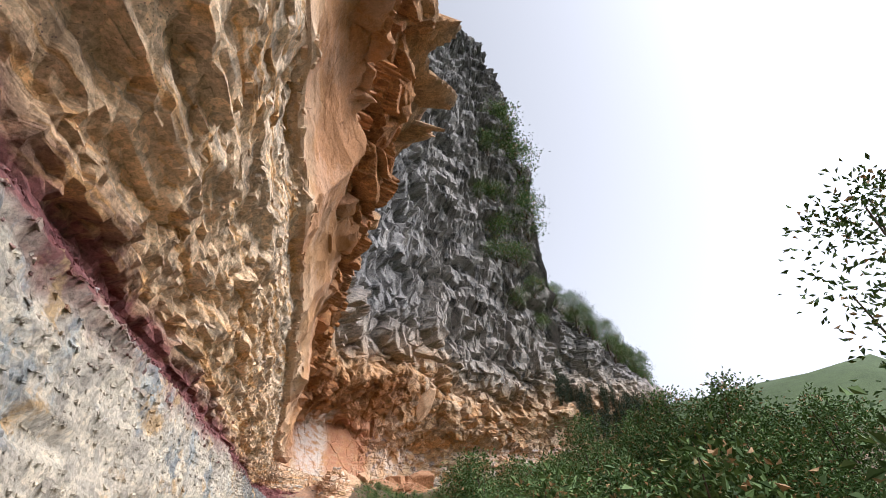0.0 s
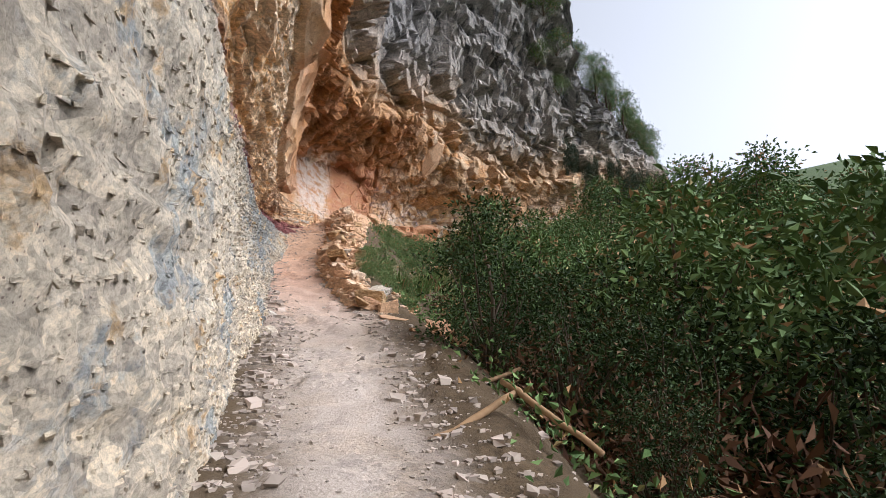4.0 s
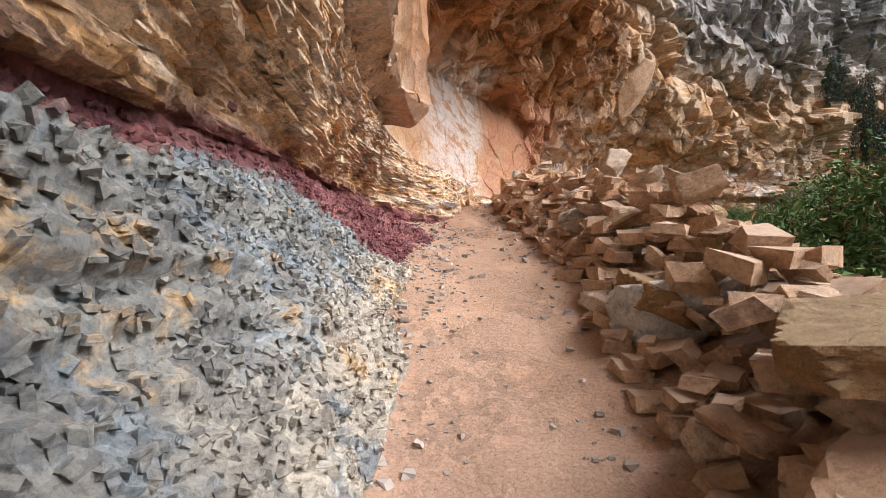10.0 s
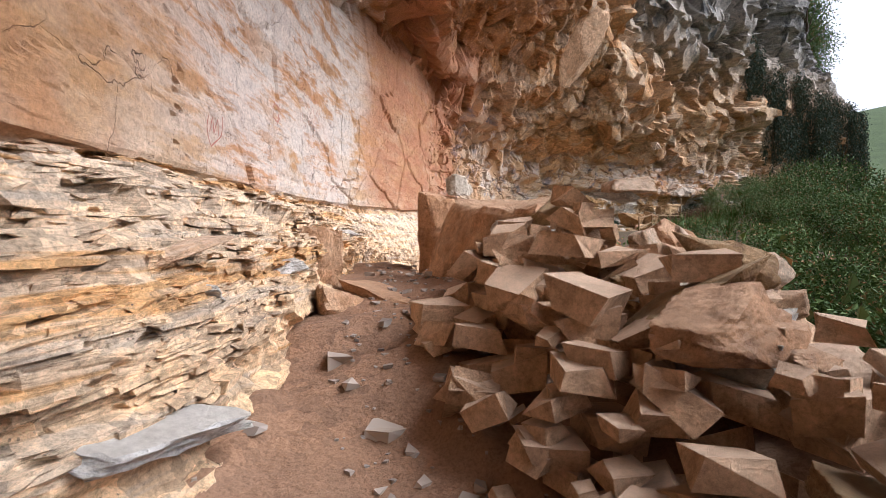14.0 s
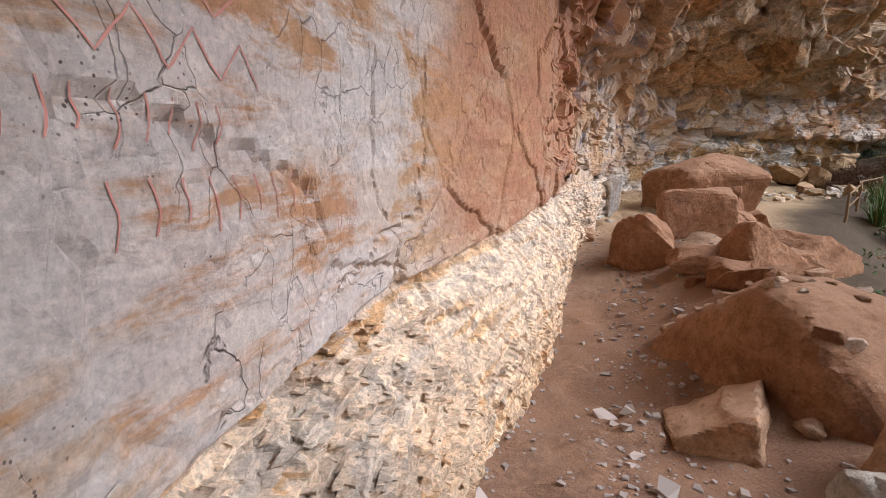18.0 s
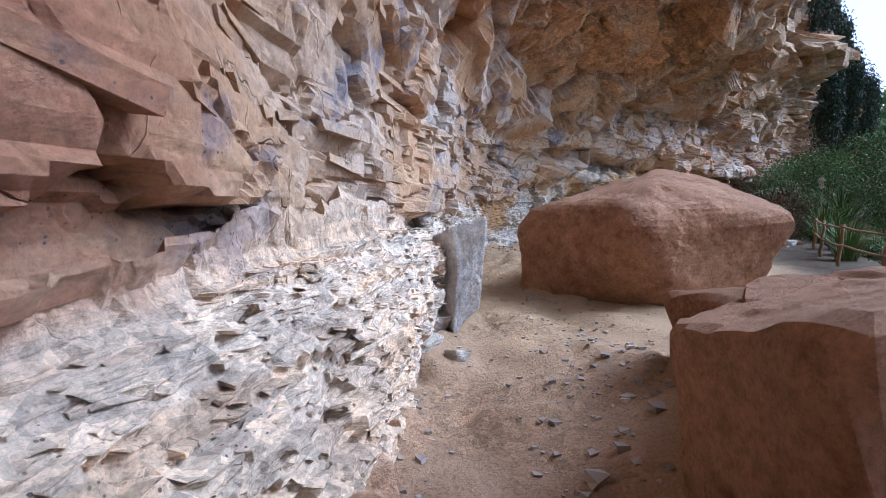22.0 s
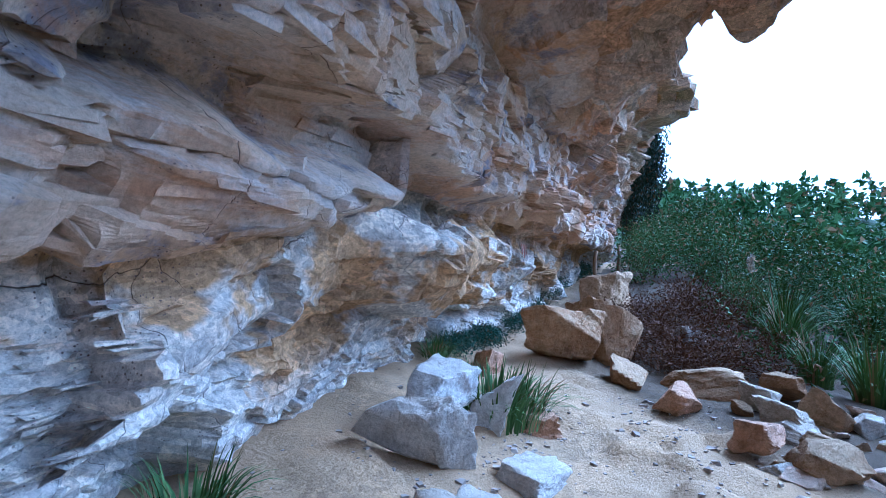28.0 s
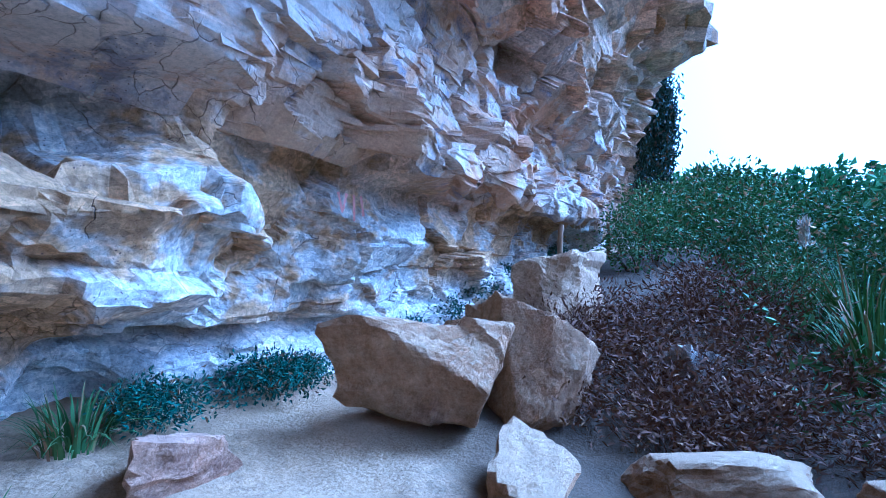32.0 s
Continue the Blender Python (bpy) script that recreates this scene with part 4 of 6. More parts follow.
broken_pieces("shale_chips", "broken chips of shale on the lower cliff", 1, 12500, (26, 44), (0.02, 1.12), ((0.018, 0.075), (0.012, 0.045), (0.02, 0.05)), 0.5)
broken_pieces("shale_flakes", "thin pale flakes on the lower cliff", 11, 6000, (14, 27), (0.02, 1.1), ((0.015, 0.07), (0.008, 0.03), (0.01, 0.03)), 0.25, 0.6)
broken_pieces("bed_plates", "thin broken sandstone plates along the ledge", 2, 3600, (36, 48), (1.32, 1.95), ((0.1, 0.4), (0.01, 0.035), (0.03, 0.08)), 0.03, 0.75)
broken_pieces("pale_bed_plates", "thin crumbling white plates along the foot of the wall", 9, 1800, (46, 51.5), (1.32, 1.95), ((0.05, 0.22), (0.006, 0.024), (0.03, 0.08)), 0.05, 0.7)
broken_pieces("white_bed_plates", "thin crumbling white plates under the pale wall", 12, 3000, (57.5, 70), (1.32, 1.95), ((0.05, 0.22), (0.006, 0.024), (0.03, 0.08)), 0.05, 0.75)
broken_pieces("bed_blocks", "broken orange blocks of the thin beds", 3, 1100, (12, 42), (1.25, 2.1), ((0.05, 0.22), (0.02, 0.07), (0.03, 0.1)), 0.1, 0.75)
broken_pieces("far_bed_plates", "thin broken plates along the ledges above the trail", 4, 700, (56, 88), (2.2, 3.0), ((0.15, 0.5), (0.03, 0.09), (0.05, 0.15)), 0.04, 0.85)


def on_cliff(s, z, bed=2.0):
    """The place on the cliff at station s and height z, at or above the row where the given bed starts, and the way out of the wall."""
    i = int(np.argmin(np.abs(CLIFF_S - s)))
    u = ROWS_U
    lo = int(np.searchsorted(u, {0: 1, 1: 3, 2: 5, 3: 6, 4: 7}[int(bed)]))
    j = lo + int(np.argmin(np.abs(CLIFF_Q[i, lo : lo + 130, 2] - z)))
    return Vector(CLIFF_Q[i, j]), Vector(CLIFF_N[i, j])



def build_far_cliff():
    """The high cliff that runs on behind the near shoulder."""
    line = np.array([(9, 62), (12.5, 63), (15.3, 66.5), (25, 86), (38, 112), (56, 145), (90, 200)], float)
    s, p = resample(line, 0.7)
    t = np.gradient(p, axis=0)
    t /= np.linalg.norm(t, axis=1)[:, None]
    nrm = np.stack([t[:, 1], -t[:, 0]], 1)
    top = np.interp(s, (0, 6, 28, 60, 100, 160), (44, 40, 46, 50, 56, 60))
    k = np.linspace(0, 1, 120)
    z = 3 + (top[:, None] - 3) * k[None]
    o = 1.2 * np.sin(k * 9)[None] * 0.4 - 3.0 * k[None] ** 3
    V = np.stack([p[:, :1] + nrm[:, :1] * o, p[:, 1:] + nrm[:, 1:] * o, z], -1)
    N = np.cross(np.gradient(V, axis=0), np.gradient(V, axis=1))
    N /= np.linalg.norm(N, axis=2)[..., None] + 1e-9
    q, N = V.reshape(-1, 3), N.reshape(-1, 3)
    B, S = np.full(len(q), 5.4), np.repeat(s, len(k)) + 90
    q = q + N * relief(q, B, S)[:, None] * 1.5
    me = mesh_from("far_cliff", q, grid_faces(len(s), len(k))[:, ::-1], [CLIFF], True)
    attribute(me, "along", S)
    attribute(me, "bed", B)
    tagged(new("cliff_far", me), "high grey weathered cliff running on into the distance", "cliff", kind="structure")


build_far_cliff()

# ---- rocks ----
def ball(level):
    bm = bmesh.new()
    bmesh.ops.create_icosphere(bm, subdivisions=level, radius=1.0)
    v = np.array([x.co for x in bm.verts])
    f = np.array([[c.index for c in x.verts] for x in bm.faces])
    bm.free()
    return v, f


BALL = {k: ball(k) for k in (2, 3, 4, 5)}


def rock_mesh(name, seed, size, mat, level=5, sides=8, rough=0.04, sharp=55):
    """A broken stone: a block split along flat planes, with crisp edges, flaked corners and scars. size: metres across in x, y, z, standing on z = 0. sharp: how crisp its edges are."""
    rng = np.random.RandomState(seed)
    v, f = BALL[level]
    box = np.concatenate([np.eye(3), -np.eye(3)]) + rng.normal(scale=0.3, size=(6, 3))
    n = np.concatenate([box, rng.normal(size=(sides, 3))])
    n /= np.linalg.norm(n, axis=1)[:, None]
    h = np.r_[rng.uniform(0.6, 0.9, 6), rng.uniform(0.62, 0.95, sides)]
    k = np.maximum(v @ n.T, 1e-3) / h
    p = v / (np.sum(k**sharp, axis=1) ** (1 / sharp))[:, None]
    a = chisel(p * 1.2 + 0.05 * vnoise(p * 6, seed)[:, None] + seed, seed, 0.9, 0.4)
    c = chisel(p * 3.0 + seed, seed + 9, 0.9, 0.5)
    e, _ = facets(p * 8.0 + seed, seed + 19)
    p = p * (1 + rough * fbm(p * 2.5 + seed, 3, seed) + 0.15 * a + 0.06 * c + 0.008 * e + 0.006 * vnoise(p * 23, seed))[:, None]
    p = (p - p.min(0)) / (p.max(0) - p.min(0))
    return mesh_from(name, (p - (0.5, 0.5, 0.0)) * size, f, [mat], False)


def rock(name, at, size, seed, mat, label, category="boulder", level=5, sides=8, group="", sharp=55):
    x, y, z, rx, ry, rz = at
    ob = new(name, rock_mesh(name, seed, size, mat, level, sides, 0.04, sharp))
    ob.matrix_basis = pose(x, y, z, rx, ry, rz)
    return tagged(ob, label, category, group)


def stone(name, at, size, seed, mat, label, group="", category="stone"):
    x, y, z, rx, ry, rz = at
    ob = new(name, rock_mesh(name, seed, size, mat, 4 if max(size) > 0.4 else 3, 2, 0.09))
    ob.matrix_basis = pose(x, y, z, rx, ry, rz)
    return tagged(ob, label, category, group)


# boulders beside the trail: place, turn, size, seed
ORANGE_BOULDER = "rust-orange broken sandstone boulder beside the dusty trail"
for at, size, seed in (
    ((-4.9, 32.3, 3.1, 0, -3, 20), (1.6, 1.7, 1.85), 21), ((-5.82, 31.8, 3.4, 0, -6, 33), (0.75, 1.5, 0.9), 22), ((-6.3, 31.3, 3.7, 0, 6, 50), (0.55, 0.4, 0.3), 46), ((-4.5, 30.8, 2.95, 0, 14, 30), (1.15, 0.75, 1.6), 23), ((-3.7, 32.3, 2.9, 0, 8, 10), (1.5, 1.5, 1.2), 24), ((-3.65, 32.5, 3.85, 0, 0, 60), (0.85, 0.8, 0.9), 38),
    ((-5.5, 33.65, 3.65, 0, 0, 40), (1.05, 0.95, 1.4), 29), ((-4.45, 33.9, 3.4, 0, 6, 50), (1.3, 1.0, 1.15), 25), ((-5.0, 35.15, 3.35, 0, 5, 15), (1.5, 1.0, 1.1), 27), ((-3.5, 36.2, 3.2, 0, 0, 70), (1.7, 1.3, 1.2), 28), ((-4.3, 37.6, 3.0, 0, 10, 65), (1.4, 1.0, 1.1), 31), ((-4.6, 38.9, 3.05, 0, 12, 20), (0.8, 0.55, 0.65), 30), ((-3.7, 40.4, 3.1, 0, 0, 10), (0.9, 0.8, 0.8), 47),
    ((-3.05, 42.6, 3.4, 0, -6, 30), (1.8, 1.5, 1.75), 232), ((-2.2, 43.4, 3.5, 0, 0, 75), (1.6, 1.5, 2.0), 333), ((-1.45, 44.3, 3.8, 0, 0, 15), (1.6, 1.4, 1.7), 34), ((-2.3, 41.2, 3.5, 0, 0, 60), (1.8, 1.5, 1.65), 335), ((-0.9, 42.4, 3.2, 0, 6, 20), (1.8, 1.5, 1.6), 336), ((-1.7, 43.4, 4.6, 8, 6, 40), (1.3, 1.0, 0.5), 337),
    ((-0.4, 32.6, 0.15, 0, 0, 20), (2.3, 1.7, 1.9), 36), ((-0.9, 33.1, 1.95, 4, 12, -20), (1.0, 0.5, 0.28), 37)):
    # boulders beyond y = 38.5 take the sandstone darkened for shade
    rock("boulder", at, size, seed, SHADED_SANDSTONE if at[1] > 38.5 else SANDSTONE, ORANGE_BOULDER, group="boulders fallen beside the trail", sides=8, sharp=30 if at[1] > 40 else 40)
rock("boulder", (-0.5, 47.25, 4.25, 0, 0, 20), (2.15, 2.4, 1.95), 14, SHADED_SANDSTONE, "huge rust-brown sandstone boulder standing beside the sandy trail", level=5, sides=10, sharp=16)
rock("boulder", (-2.95, 38.6, 2.85, 0, 0, 8), (2.7, 3.5, 2.05), 40, SHADED_SANDSTONE, "broad dust-covered sandstone boulder strewn with small stones", level=5, sides=9, sharp=9)
rock("boulder", (-6.1, 33.1, 3.7, 4, -4, 20), (1.3, 1.5, 0.5), 41, SANDSTONE, "low flat dusty sandstone boulder lying across the trail", level=5)
rock("boulder", (6.75, 55.65, gz(6.75, 55.65) - 0.15, 0, -12, 40), (0.95, 1.25, 1.05), 42, OCHRE_STONE, "tan sandstone boulder at the edge of the sandy trail", sides=4)
rock("boulder", (7.35, 55.35, gz(7.35, 55.35) - 0.2, 0, 24, 35), (0.6, 1.25, 1.2), 45, OCHRE_STONE, "brown split half of a sandstone boulder leaning over a hollow", sides=3)
rock("boulder", (9.35, 56.6, 5.35, 0, 4, 30), (1.5, 1.1, 1.15), 43, OCHRE_STONE, "square tan boulder with one clean white face", sides=3)
rock("boulder", (9.4, 55.0, 4.85, 0, 0, 50), (0.8, 0.65, 0.75), 44, PALE_STONE, "small pale grey boulder among dry brush", sides=3)
rock("leaning_stone", (-2.96, 46.62, 4.5, 6, -6, 15), (0.5, 0.5, 1.12), 16, WHITE_STONE, "white pointed standing slab at the foot of the ledge", "stone", sides=7)
rock("leaning_stone", (-3.35, 46.85, 4.4, 3, 5, 60), (0.42, 0.4, 0.85), 15, PALE_STONE, "pale tan stone leaning at the foot of the ledge", "stone", sides=5)


def dusty_stones():
    """Small stones lying on the broad dusty boulder."""
    rng = random.Random(61)
    kinds = [rock_mesh("stone", 620 + i, (1, 0.75, 0.55), (SANDSTONE, TAN_STONE, SHADED_SANDSTONE)[i % 3], 3, 3) for i in range(6)]
    top = [ob for ob in scene.objects if ob.get("label", "").startswith("broad dust-covered")][0]
    bpy.context.view_layer.update()
    back = top.matrix_world.inverted()
    for i in range(60):
        x, y = -2.95 + rng.uniform(-1.2, 1.2), 38.6 + rng.uniform(-1.6, 1.6)
        hit, at, _, _ = top.ray_cast(back @ Vector((x, y, 8)), back.to_3x3() @ Vector((0, 0, -1)))
        z = (top.matrix_world @ at).z if hit else gz(x, y)
        size = rng.choice((0.08, 0.1, 0.13, 0.17, 0.24))
        ob = new("cobble", kinds[i % 6])
        ob.matrix_basis = pose(x, y, z - 0.03 * size / 0.1, rng.uniform(-15, 15), rng.uniform(-15, 15), rng.uniform(0, 360)) @ Matrix.Diagonal((size, size, size, 1))
        tagged(ob, "small angular stone lying on a dusty boulder", "stone", "stones on the dusty boulder")


dusty_stones()


def fallen_blocks():
    """Middle-sized blocks wedged between the brown boulders, in the same shade-darkened sandstone."""
    rng = random.Random(83)
    kinds = [rock_mesh("block", 640 + i, (1, rng.uniform(0.6, 0.9), rng.uniform(0.45, 0.8)), SHADED_SANDSTONE, 4, 5) for i in range(7)]
    for i in range(34):
        k = rng.random()
        x, y = -3.75 + 2.4 * k + rng.uniform(-0.4, 1.3), 39.4 + 5.4 * k + rng.uniform(-0.7, 0.7)
        size = rng.choice((0.3, 0.4, 0.55, 0.75, 0.95))
        ob = new("block", kinds[i % 7])
        ob.matrix_basis = pose(x, y, gz(x, y) - 0.1, rng.uniform(-22, 22), rng.uniform(-22, 22), rng.uniform(0, 360)) @ Matrix.Diagonal((size, size, size, 1))
        tagged(ob, "rust-brown angular block wedged between fallen boulders", "stone", "blocks between the boulders")


fallen_blocks()

# single stones and slabs: place, turn, size
PALE, TAN = "pale angular sandstone block lying on the trail edge", "orange angular sandstone slab lying on the trail edge"
for i, (at, size, mat, label) in enumerate((
    ((-5.13, 29.25, 3.42, 0, 2, -32), (1.0, 0.5, 0.26), SANDSTONE, "long flat orange sandstone slab on the stone pile"), 
    ((-4.85, 35.25, 4.32, 0, 8, 40), (0.52, 0.48, 0.52), PALE_STONE, "pale cube-shaped stone set on a boulder"),
    ((-7.5, 30.5, 4.05, 12, 10, 20), (0.9, 0.65, 0.14), PALE_STONE, PALE), ((-6.95, 31.55, 3.9, 0, 8, 0), (0.4, 0.55, 0.35), SANDSTONE, TAN), ((-6.6, 31.7, 3.9, 0, 8, 60), (0.45, 0.4, 0.35), SANDSTONE, TAN),
    ((-6.9, 32.2, 3.85, 0, 6, 25), (0.5, 0.42, 0.82), SANDSTONE, "upright orange sandstone block beside the pale ledge"), ((-7.1, 31.75, 3.95, 5, 0, 0), (0.5, 0.45, 0.5), SANDSTONE, TAN), ((-5.45, 33.6, 5.0, 0, 4, 20), (0.42, 0.34, 0.24), PALE_STONE, "flat stone resting on top of a boulder"),
    ((-6.95, 34.9, 3.75, 0, 18, 10), (0.5, 0.9, 0.4), SANDSTONE, TAN), ((-4.55, 39.5, 3.1, 0, 12, 0), (0.7, 0.5, 0.5), SANDSTONE, TAN), ((-4.75, 38.8, 3.1, 0, 8, 20), (0.9, 0.5, 0.42), SANDSTONE, TAN), ((-4.35, 40.3, 3.2, 0, 14, 70), (0.6, 0.5, 0.4), SANDSTONE, TAN),
    ((-4.75, 43.2, 3.6, 0, 0, 10), (0.5, 0.42, 0.42), SANDSTONE, TAN), ((-4.2, 44.4, 3.95, 0, 0, 30), (0.6, 0.75, 0.6), SANDSTONE, TAN), ((-4.0, 45.0, 4.0, 0, 0, 0), (0.5, 0.5, 0.45), SANDSTONE, TAN), ((-3.55, 46.05, 4.4, 4, 0, 30), (0.5, 0.42, 0.22), PALE_STONE, PALE),
    ((-3.3, 46.5, 4.45, 0, 8, 0), (0.32, 0.3, 0.26), PALE_STONE, PALE), ((-3.2, 45.85, 4.4, 0, 0, 60), (0.25, 0.22, 0.14), PALE_STONE, PALE), ((-3.33, 46.83, 5.16, 0, 0, 0), (0.22, 0.2, 0.2), PALE_STONE, "small round stone balanced on the leaning stone"), ((-3.3, 46.85, 5.33, 0, 0, 0), (0.26, 0.24, 0.28), PALE_STONE, "small round stone balanced on the leaning stone"),
    ((2.9, 48.3, 4.2, 0, 0, 20), (0.9, 0.65, 0.55), SANDSTONE, TAN), ((3.4, 49.2, 4.2, 0, 0, 60), (0.75, 0.55, 0.5), PALE_STONE, PALE), ((1.1, 46.6, 4.2, 0, 0, 0), (0.5, 0.4, 0.35), SANDSTONE, TAN), ((2.1, 47.2, 4.2, 0, 0, 50), (0.6, 0.45, 0.4), SANDSTONE, TAN),
    ((6.75, 54.55, gz(6.75, 54.55) - 0.12, 0, -14, 30), (0.8, 0.5, 0.42), OCHRE_STONE, "brown sandstone flake leaning on a boulder"), ((7.65, 53.9, gz(7.65, 53.9) - 0.02, 4, -12, -55), (1.1, 0.7, 0.4), OCHRE_STONE, "flat pale-topped slab tilted on rubble"), ((6.2, 53.6, 4.85, 0, 5, 0), (0.55, 0.45, 0.35), SANDSTONE, TAN),
    ((3.2, 54.3, 4.75, 0, 0, 20), (0.8, 0.65, 0.7), WHITE_STONE, PALE), ((3.7, 54.0, 4.8, 0, 14, 50), (0.5, 0.45, 0.6), WHITE_STONE, PALE), ((2.75, 53.85, 4.75, 0, 0, 0), (0.75, 0.6, 0.6), PALE_STONE, PALE), ((1.5, 52.85, 4.7, 0, 6, 30), (0.75, 0.6, 0.6), PALE_STONE, PALE),
    ((2.25, 53.0, 4.75, 0, 20, 0), (0.3, 0.55, 0.4), PALE_STONE, PALE), ((2.75, 53.1, 4.75, 0, 0, 40), (0.45, 0.4, 0.3), PALE_STONE, PALE), ((3.4, 53.3, 4.8, 0, 8, 10), (0.6, 0.42, 0.3), PALE_STONE, PALE), ((4.35, 54.0, 4.85, 0, 0, 30), (0.55, 0.45, 0.32), SANDSTONE, TAN),
    ((5.05, 55.5, 4.95, 0, 0, 15), (0.65, 0.5, 0.45), SANDSTONE, TAN), ((5.6, 52.6, 4.85, 0, 0, 0), (0.5, 0.4, 0.3), SANDSTONE, TAN), ((6.6, 52.7, 4.85, 0, 0, 80), (0.6, 0.45, 0.32), PALE_STONE, PALE), ((7.1, 53.1, 4.85, 0, 10, 20), (0.5, 0.45, 0.35), PALE_STONE, PALE),
    ((-2.5, 15.85, -0.3, 0, 6, 20), (0.48, 0.28, 0.72), SANDSTONE, "upright tan slab standing at the trail edge"), ((-3.78, 19.35, 0.7, 0, 3, -42), (1.05, 0.65, 0.38), SANDSTONE, TAN), ((-2.3, 14.7, -0.42, 0, 5, 0), (0.65, 0.42, 0.12), GREY_STONE, PALE), ((-2.35, 14.3, -0.45, 6, 0, 40), (0.6, 0.4, 0.12), SANDSTONE, TAN),
    ((-3.7, 19.5, 1.05, 0, 4, -30), (0.7, 0.45, 0.1), SANDSTONE, TAN), ((-3.9, 19.6, 1.14, 0, 0, 10), (0.45, 0.3, 0.08), PALE_STONE, PALE), ((-3.45, 18.3, 0.4, 0, 0, 20), (0.55, 0.42, 0.4), SANDSTONE, TAN), ((-3.05, 18.9, 0.55, 0, 10, 60), (0.6, 0.5, 0.4), SANDSTONE, TAN), ((-3.7, 19.8, 0.85, 0, 0, 5), (0.75, 0.45, 0.35), SANDSTONE, TAN),
    ((-5.3, 16.9, 0.1, 0, 0, 20), (0.45, 0.35, 0.28), SANDSTONE, TAN), ((-4.4, 14.0, -0.35, 0, 10, 0), (0.42, 0.4, 0.4), PALE_STONE, PALE), ((-4.55, 15.3, -0.1, 0, 10, 50), (0.5, 0.3, 0.3), PALE_STONE, PALE), ((-4.7, 16.1, 0.0, 0, 0, 30), (0.3, 0.4, 0.2), SANDSTONE, TAN),
    ((-6.75, 27.7, 2.75, 0, 24, 15), (0.3, 0.9, 0.12), SANDSTONE, TAN), ((-6.9, 26.6, 2.6, 0, 14, 40), (0.6, 0.5, 0.13), PALE_STONE, PALE))):
    if at[1] > 52.5 and 1 < at[0] < 5.5:
        at = (at[0], at[1], gz(at[0], at[1]) - 0.14, *at[3:])
    stone("slab" if size[2] < 0.2 else "stone", at, size, 300 + i, mat, label)


# cream flagstones resting on the ledge of thin beds
for i, (s, z, w) in enumerate(((44.5, 3.95, 0.75), (43.7, 3.8, 0.65), (45.2, 4.25, 0.5), (43.0, 3.6, 0.55), (44.1, 3.6, 0.5), (42.4, 3.75, 0.5), (46.0, 4.35, 0.5), (45.0, 4.45, 0.55), (43.4, 4.1, 0.5), (47.0, 4.5, 0.4), (48.2, 4.6, 0.4))):
    q, out = on_cliff(s, z, 1)
    stone("slab", (q.x - 0.14 * out.x, q.y - 0.14 * out.y, q.z - 0.03, 4, 12 + 5 * (i % 3), 35 * i), (w, w * 0.75, 0.13), 420 + i, WHITE_STONE if i % 2 == 0 else TAN_STONE, "flat cream flagstone resting on the layered ledge", "flagstones on the ledge")


# the long pile of broken stone between the trail and the drop
def pile():
    rng = random.Random(5)
    flat = (0.16, 0.22, 0.3, 0.4, 0.55, 0.75)
    mats = (TAN_STONE, SANDSTONE, TAN_STONE, OCHRE_STONE, SANDSTONE, PALE_STONE, TAN_STONE)
    kinds = [rock_mesh("stone", 500 + i, (1, rng.uniform(0.5, 0.95), flat[i % 6]), mats[i % 7], 4, 2 + i % 3, 0.05) for i in range(24)]
    for i in range(270):
        big = i % 5 == 0
        s = 30.2 + 16.0 * (i / 270) + rng.uniform(-0.4, 0.4)
        k = int(np.searchsorted(TRAIL_S, s))
        wide = np.interp(s, (30, 33, 36, 42, 46), (0.5, 0.95, 1.15, 1.4, 1.3))
        q = rng.random()
        d = 0.75 + wide * q + np.interp(s, (42.5, 45), (0, 0.55))
        x, y = TRAIL_P[k, 0] + T_TAN[k, 1] * d, TRAIL_P[k, 1] - T_TAN[k, 0] * d
        size = rng.uniform(0.5, 0.85) if big else rng.choice((0.2, 0.26, 0.32, 0.4, 0.5))
        high = 0.75 * math.sin(math.pi * min(1, 0.08 + q * 1.05)) * np.interp(s, (30, 34, 46, 49), (0.3, 1, 1.1, 0.6))
        up = rng.uniform(-0.12, 0.25 * high) if big else rng.uniform(0.1 * high, 0.85 * high)
        lean = 42 if i % 3 == 0 else 16
        ob = new("block" if big else "stone", kinds[i % 24])
        ob.matrix_basis = pose(x, y, gz(x, y) - 0.08 + up, rng.uniform(-lean, lean), rng.uniform(-lean, lean), rng.uniform(0, 360)) @ Matrix.Diagonal((size, size, size, 1))
        tagged(ob, "large angular orange sandstone block in the dry stone pile" if big else "angular orange sandstone block in the dry stone pile", "stone", "stone pile beside the trail")


pile()


def first_slabs():
    """Larger slabs and blocks where the pile begins."""
    rng = random.Random(19)
    kinds = [rock_mesh("stone", 580 + i, (1, rng.uniform(0.6, 0.9), rng.choice((0.2, 0.3, 0.45))), (SANDSTONE, TAN_STONE)[i % 2], 4, 2) for i in range(6)]
    for i in range(22):
        s = 27.5 + 4.5 * i / 22 + rng.uniform(-0.3, 0.3)
        k, d = int(np.searchsorted(TRAIL_S, s)), 0.95 + 1.3 * rng.random() ** 1.5
        x, y = TRAIL_P[k, 0] + T_TAN[k, 1] * d, TRAIL_P[k, 1] - T_TAN[k, 0] * d
        size = rng.choice((0.28, 0.36, 0.5, 0.65))
        ob = new("stone", kinds[i % 6])
        ob.matrix_basis = pose(x, y, gz(x, y) - 0.05, rng.uniform(-10, 10), rng.uniform(-12, 12), rng.uniform(0, 360)) @ Matrix.Diagonal((size, size, size, 1))
        tagged(ob, "tan angular slab at the start of the stone pile", "stone", "stone pile beside the trail")


first_slabs()


